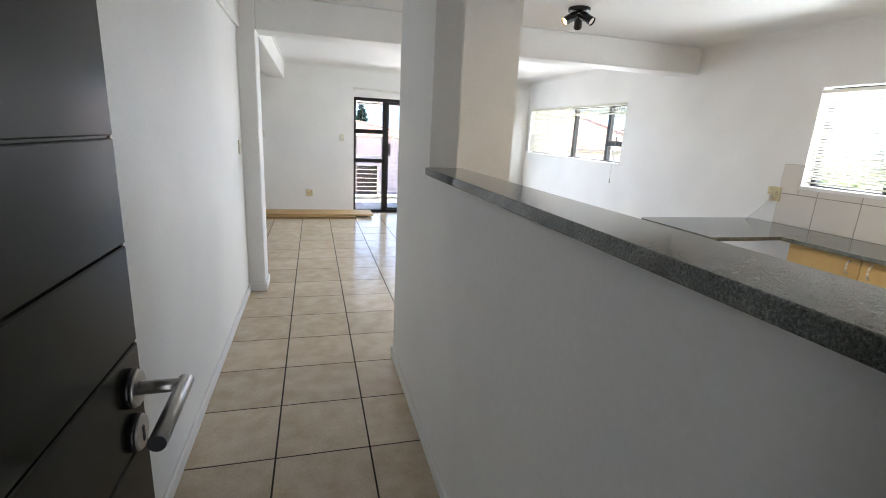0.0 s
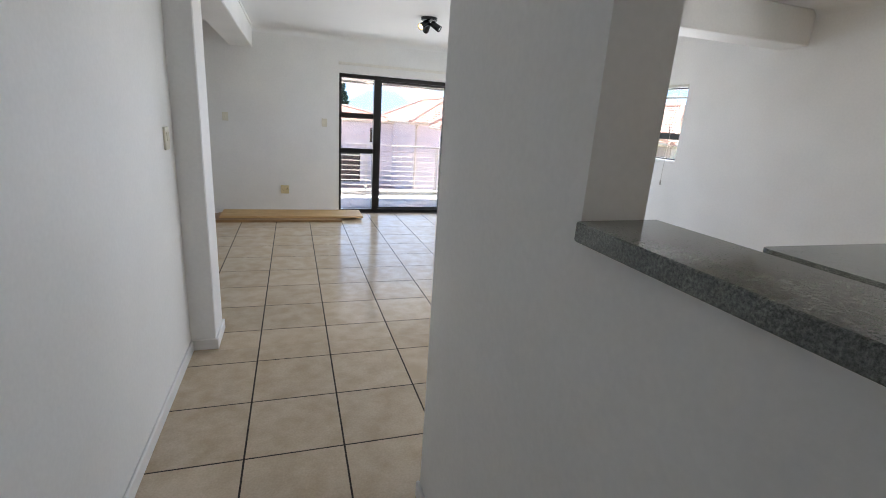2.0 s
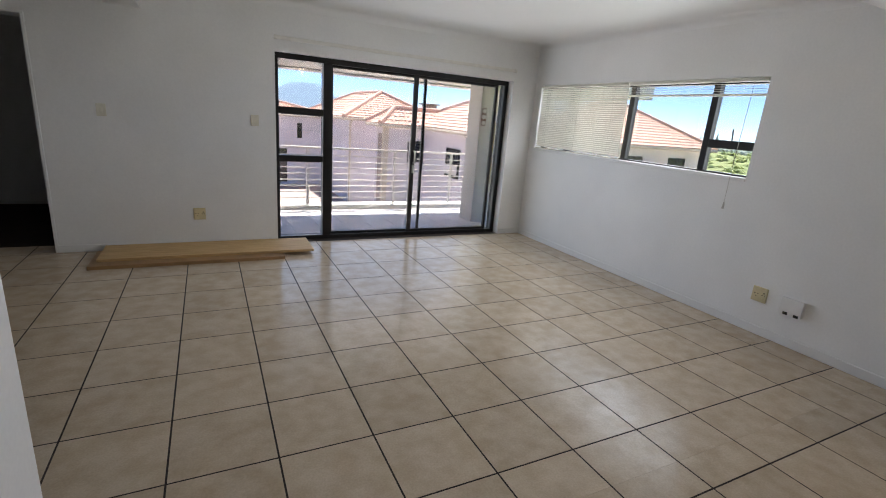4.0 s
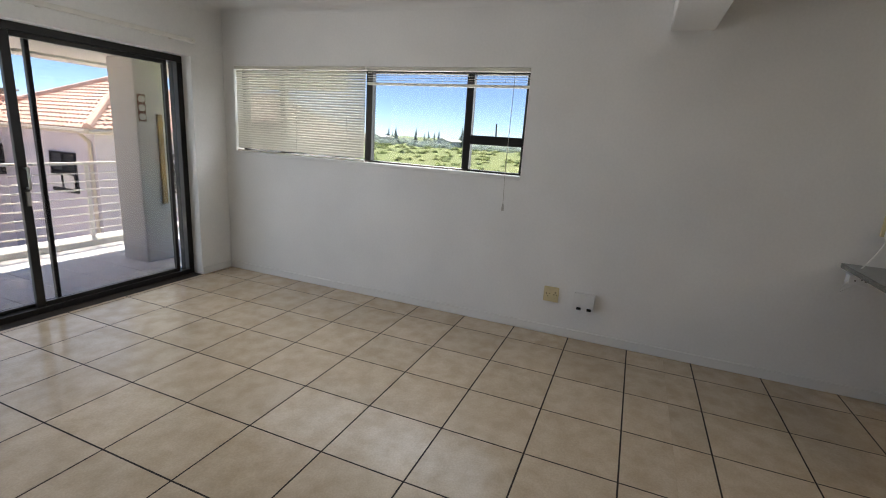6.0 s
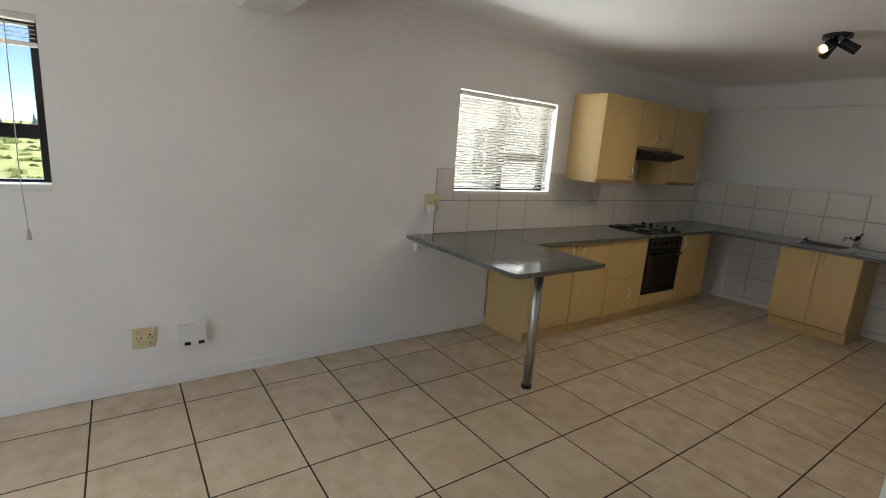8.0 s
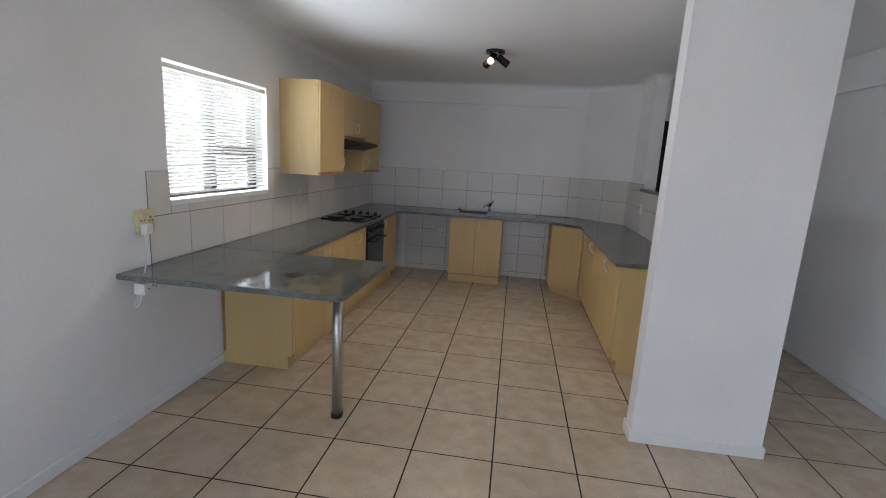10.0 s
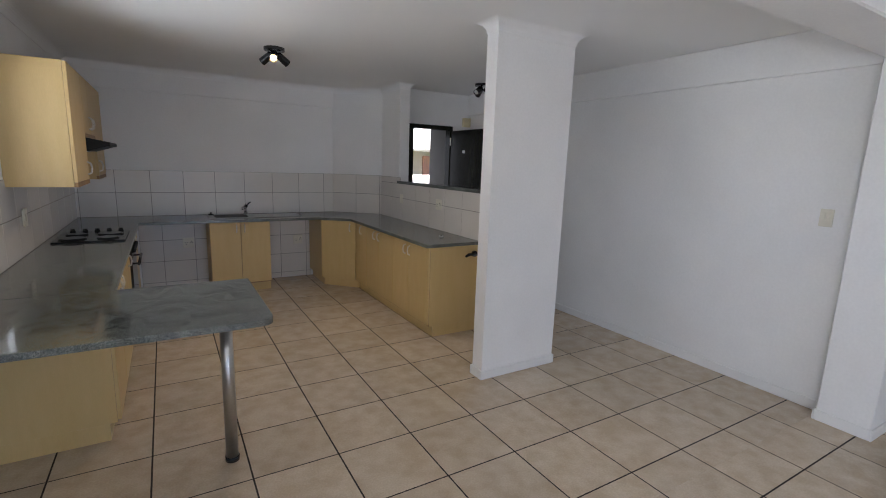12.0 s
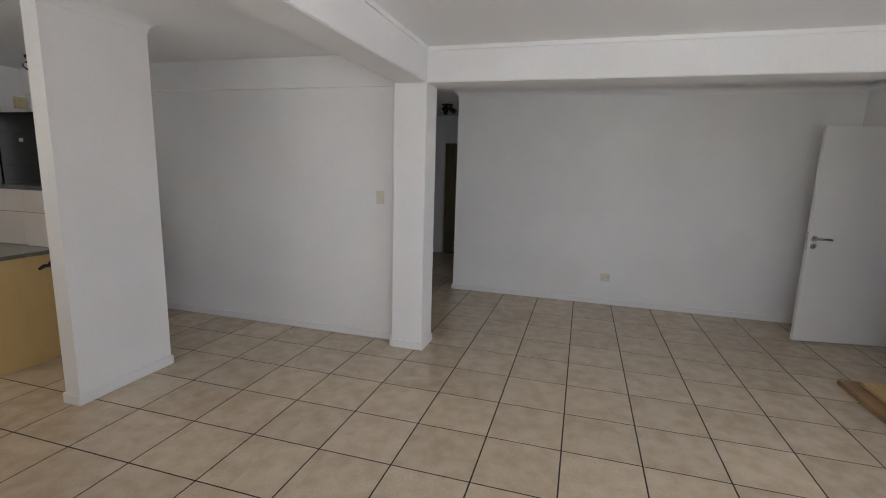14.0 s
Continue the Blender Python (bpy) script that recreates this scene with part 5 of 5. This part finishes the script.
def conifer(height, seed, mat, n):
    """A tapered trunk with whorls of drooping limbs of needles."""
    rng = random.Random(seed)
    t = thing("conifer_tree", (0, 0, -3.2), "tall narrow pine tree far across the field", "tree", "far pine trees")
    bm = bmesh.new()
    tube(bm, (0, 0, 0), (0, 0, height), height * 0.02, 7, height * 0.003)
    part("trunk", bm, BARK, t)
    bm = bmesh.new()
    for k in range(n):
        f = (k / n) ** 0.9
        z = height * (0.12 + 0.88 * f)
        r = height * 0.21 * (1 - f) * rng.uniform(0.6, 1.15) + 0.15
        w = rng.uniform(0, 6.283)
        o = Vector((math.cos(w), math.sin(w), 0))
        p = Vector((0, 0, z))
        side = Vector((-o.y, o.x, 0)) * r * 0.35
        tip = p + o * r + Vector((0, 0, rng.uniform(-0.05, 0.12) * height * 0.3))
        bm.faces.new([bm.verts.new(q) for q in (p, p + o * r * 0.5 + side, tip, p + o * r * 0.5 - side)])
        lift = Vector((0, 0, r * 0.3))
        bm.faces.new([bm.verts.new(q) for q in (p, p + o * r * 0.5 + lift, tip, p + o * r * 0.5 - lift)])
    part("crown", bm, mat, t)
    return t


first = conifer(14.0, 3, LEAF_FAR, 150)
first.location = (330, 120, -3.2)
for k in range(95):
    w = radians(rng.uniform(35, 118))
    d = rng.uniform(260, 400)
    s = rng.uniform(0.42, 0.74)
    copy_thing(first, Matrix.Translation((math.sin(w) * d, math.cos(w) * d, -3.2)) @ Matrix.Rotation(rng.uniform(0, 6), 4, 'Z') @ Matrix.Diagonal((s, s, s, 1)))
near = conifer(9.4, 8, LEAF_PINE, 260)
near.location = (6.15, 60, -3.2)
tagged(near, "tall dark pine tree behind the houses")
bm = bmesh.new()
for i in range(520):
    w = radians(rng.uniform(30, 122))
    d = rng.uniform(215, 330)
    foliage(bm, (math.sin(w) * d, math.cos(w) * d, -3.2), rng.uniform(2.4, 5.4), 90, 0.7, 0.7, 3000 + i)
solid("far_woods", bm, LEAF_FAR, "belt of trees along the horizon, haze put into their colour", "woods", kind="stuff")
for i in range(9):
    w = radians(40 + i * 9 + rng.uniform(-3, 3))
    d = rng.uniform(230, 300)
    fh = thing("far_house", (math.sin(w) * d, math.cos(w) * d, -3.2), "low white house far across the field", "house", "far houses")
    L2 = rng.uniform(5, 11)
    part("wall", boxes((-L2, -4, 0, L2, 4, 3.0)), STONEFAR, fh)
    bm = bmesh.new()
    vs = [bm.verts.new(q) for q in ((-L2, -4.4, 3), (L2, -4.4, 3), (L2, 4.4, 3), (-L2, 4.4, 3), (-L2, 0, 4.6), (L2, 0, 4.6))]
    for q in ((0, 1, 5, 4), (2, 3, 4, 5), (0, 4, 3), (1, 2, 5), (0, 3, 2, 1)):
        bm.faces.new([vs[j] for j in q])
    part("roof", bm, STONEFAR, fh)


# ---- tiles, laid last ----
def tile_mesh(cache, w, h, t, mat, edge):
    key = (round(w, 3), round(h, 3))
    if key not in cache:
        bm = bmesh.new()
        e = edge
        lo = [bm.verts.new(q) for q in ((0, 0, -t), (w, 0, -t), (w, h, -t), (0, h, -t))]
        mid = [bm.verts.new(q) for q in ((0, 0, -e), (w, 0, -e), (w, h, -e), (0, h, -e))]
        hi = [bm.verts.new(q) for q in ((e, e, 0), (w - e, e, 0), (w - e, h - e, 0), (e, h - e, 0))]
        for ring0, ring1 in ((lo, mid), (mid, hi)):
            for k in range(4):
                bm.faces.new((ring0[k], ring0[(k + 1) % 4], ring1[(k + 1) % 4], ring1[k]))
        bm.faces.new(hi)
        cache[key] = finish("tile", bm, mat)
    return cache[key]


tiles, balcony_tiles = {}, {}
J = 0.0082
areas = ((WEST, EAST, -1.97, NORTH), (-0.95, EAST, SOUTH, -1.97), (-5.3, -0.95, -3.05, -1.97), (-2.34, -1.51, NORTH, NORTH + 0.26))
count, spare = 0, bmesh.new()
cells = []
for ax0, ax1, ay0, ay1 in areas:
    for i in range(math.floor(ax0 / P), math.ceil(ax1 / P)):
        for j in range(math.floor(ay0 / P), math.ceil(ay1 / P)):
            x0, x1 = max(i * P + J / 2, ax0), min((i + 1) * P - J / 2, ax1)
            y0, y1 = max(j * P + J / 2, ay0), min((j + 1) * P - J / 2, ay1)
            if x1 - x0 > 0.02 and y1 - y0 > 0.02:
                cells.append((x0, y0, x1 - x0, y1 - y0))
cells.sort(key=lambda c: (c[0] < -2.9, c[1] < -6.4, c[0] < -0.95 and c[1] < -1.97))
for x, y, w, h in cells:
    # leave out tiles that lie wholly under walls and cabinets
    if x > 3.2 and y < -3.9 or x + w < 0.86 and x > 0.30 and y + h < -4.4 or x > KITCHEN_W - 0.1 and y + h < -6.9:
        continue
    if count < 300:
        ob = new("tile", tile_mesh(tiles, w, h, 0.0038, TILE, 0.0006))
        ob.location = (x, y, 0)
        ob.parent = FLOOR
        count += 1
    else:
        box(spare, x, y, -0.0038, x + w, y + h, 0)
if spare.verts:
    rest = part("far_tiles", spare, TILE, FLOOR)
    tagged(rest, kind="stuff")

# pale tiles on the balcony floor
BALCONY = bpy.data.objects["balcony_slab"]
for i in range(-2, 14):
    for j in range(5):
        x0, y0 = 0.02 + i * 0.35, NORTH + 0.27 + j * 0.335
        ob = new("tile", tile_mesh(balcony_tiles, 0.344, min(0.329, 4.115 - y0), 0.006, BALCONYTILE, 0.002))
        ob.location = (x0, y0, -0.028)
        ob.parent = BALCONY

# wall tiles round the kitchen: 330 x 250 with grey joints
TW, TH = 0.33, 0.25
wt = {}


def wall_tiles(parent_name, origin, turn, length, rows, skip=lambda u, v: False, offset=0.0, trim=()):
    """Tiles on a wall: u runs along it, v up; turn is the way the wall faces."""
    parent = bpy.data.objects[parent_name]
    base = Matrix.Translation(origin) @ Matrix.Rotation(radians(turn), 4, 'Z') @ Matrix.Rotation(radians(90), 4, 'X')
    bm = bmesh.new()
    for v0, v1 in rows:
        u = -offset
        while u < length - 0.01:
            a, b = max(u, 0), min(u + TW, length)
            pieces = [(a, v0, b, v1)]
            for h0, h1, k0, k1 in trim:
                cut = []
                for p0, q0, p1, q1 in pieces:
                    if p1 <= h0 or p0 >= h1 or q1 <= k0 or q0 >= k1:
                        cut.append((p0, q0, p1, q1))
                        continue
                    if p0 < h0:
                        cut.append((p0, q0, h0, q1))
                    if p1 > h1:
                        cut.append((h1, q0, p1, q1))
                    m0, m1 = max(p0, h0), min(p1, h1)
                    if q0 < k0:
                        cut.append((m0, q0, m1, k0))
                    if q1 > k1:
                        cut.append((m0, k1, m1, q1))
                pieces = cut
            for p0, q0, p1, q1 in pieces:
                if p1 - p0 > 0.015 and q1 - q0 > 0.015:
                    ob = new("wall_tile", tile_mesh(wt, p1 - p0 - 0.005, q1 - q0 - 0.005, 0.006, WALLTILE, 0.0012))
                    ob.parent = parent
                    ob.matrix_basis = parent.matrix_world.inverted() @ base @ Matrix.Translation((p0 + 0.0025, q0 + 0.0025, 0.007))
                    box(bm, p0, q0, 0.0, p1, q1, 0.0045)
            u += TW
    bm.transform(base)
    structure("tile_bedding", bm, WALLGROUT, "grey grout between the wall tiles", "grout")


UP = ((WT, 1.125), (1.125, 1.375))
wall_tiles("wall_east", (EAST, -3.09, 0), -90, -3.09 - SOUTH, UP, trim=((0.17, 1.27, 1.19, 2.0),))
DOWN = ((0.07, 0.32), (0.32, 0.57), (0.57, 0.82))
wall_tiles("wall_south", (EAST, SOUTH, 0), 180, EAST - 0.90, UP, offset=0.30)
wall_tiles("wall_south", (3.16, SOUTH, 0), 180, 3.16 - 1.22, DOWN + ((0.0, 0.07),), offset=0.10)
wall_tiles("wall_kitchen_corner", (0.90, SOUTH, 0), 180 - 39.9, 0.735, UP)
wall_tiles("wall_hall_east", (KITCHEN_W, -6.57, 0), 90, 6.57 - 4.26, ((WT, 1.125), (1.125, 1.30)))
wall_tiles("wall_hall_east", (KITCHEN_W, -6.57, 0), 90, 0.57, ((1.30, 1.375),))
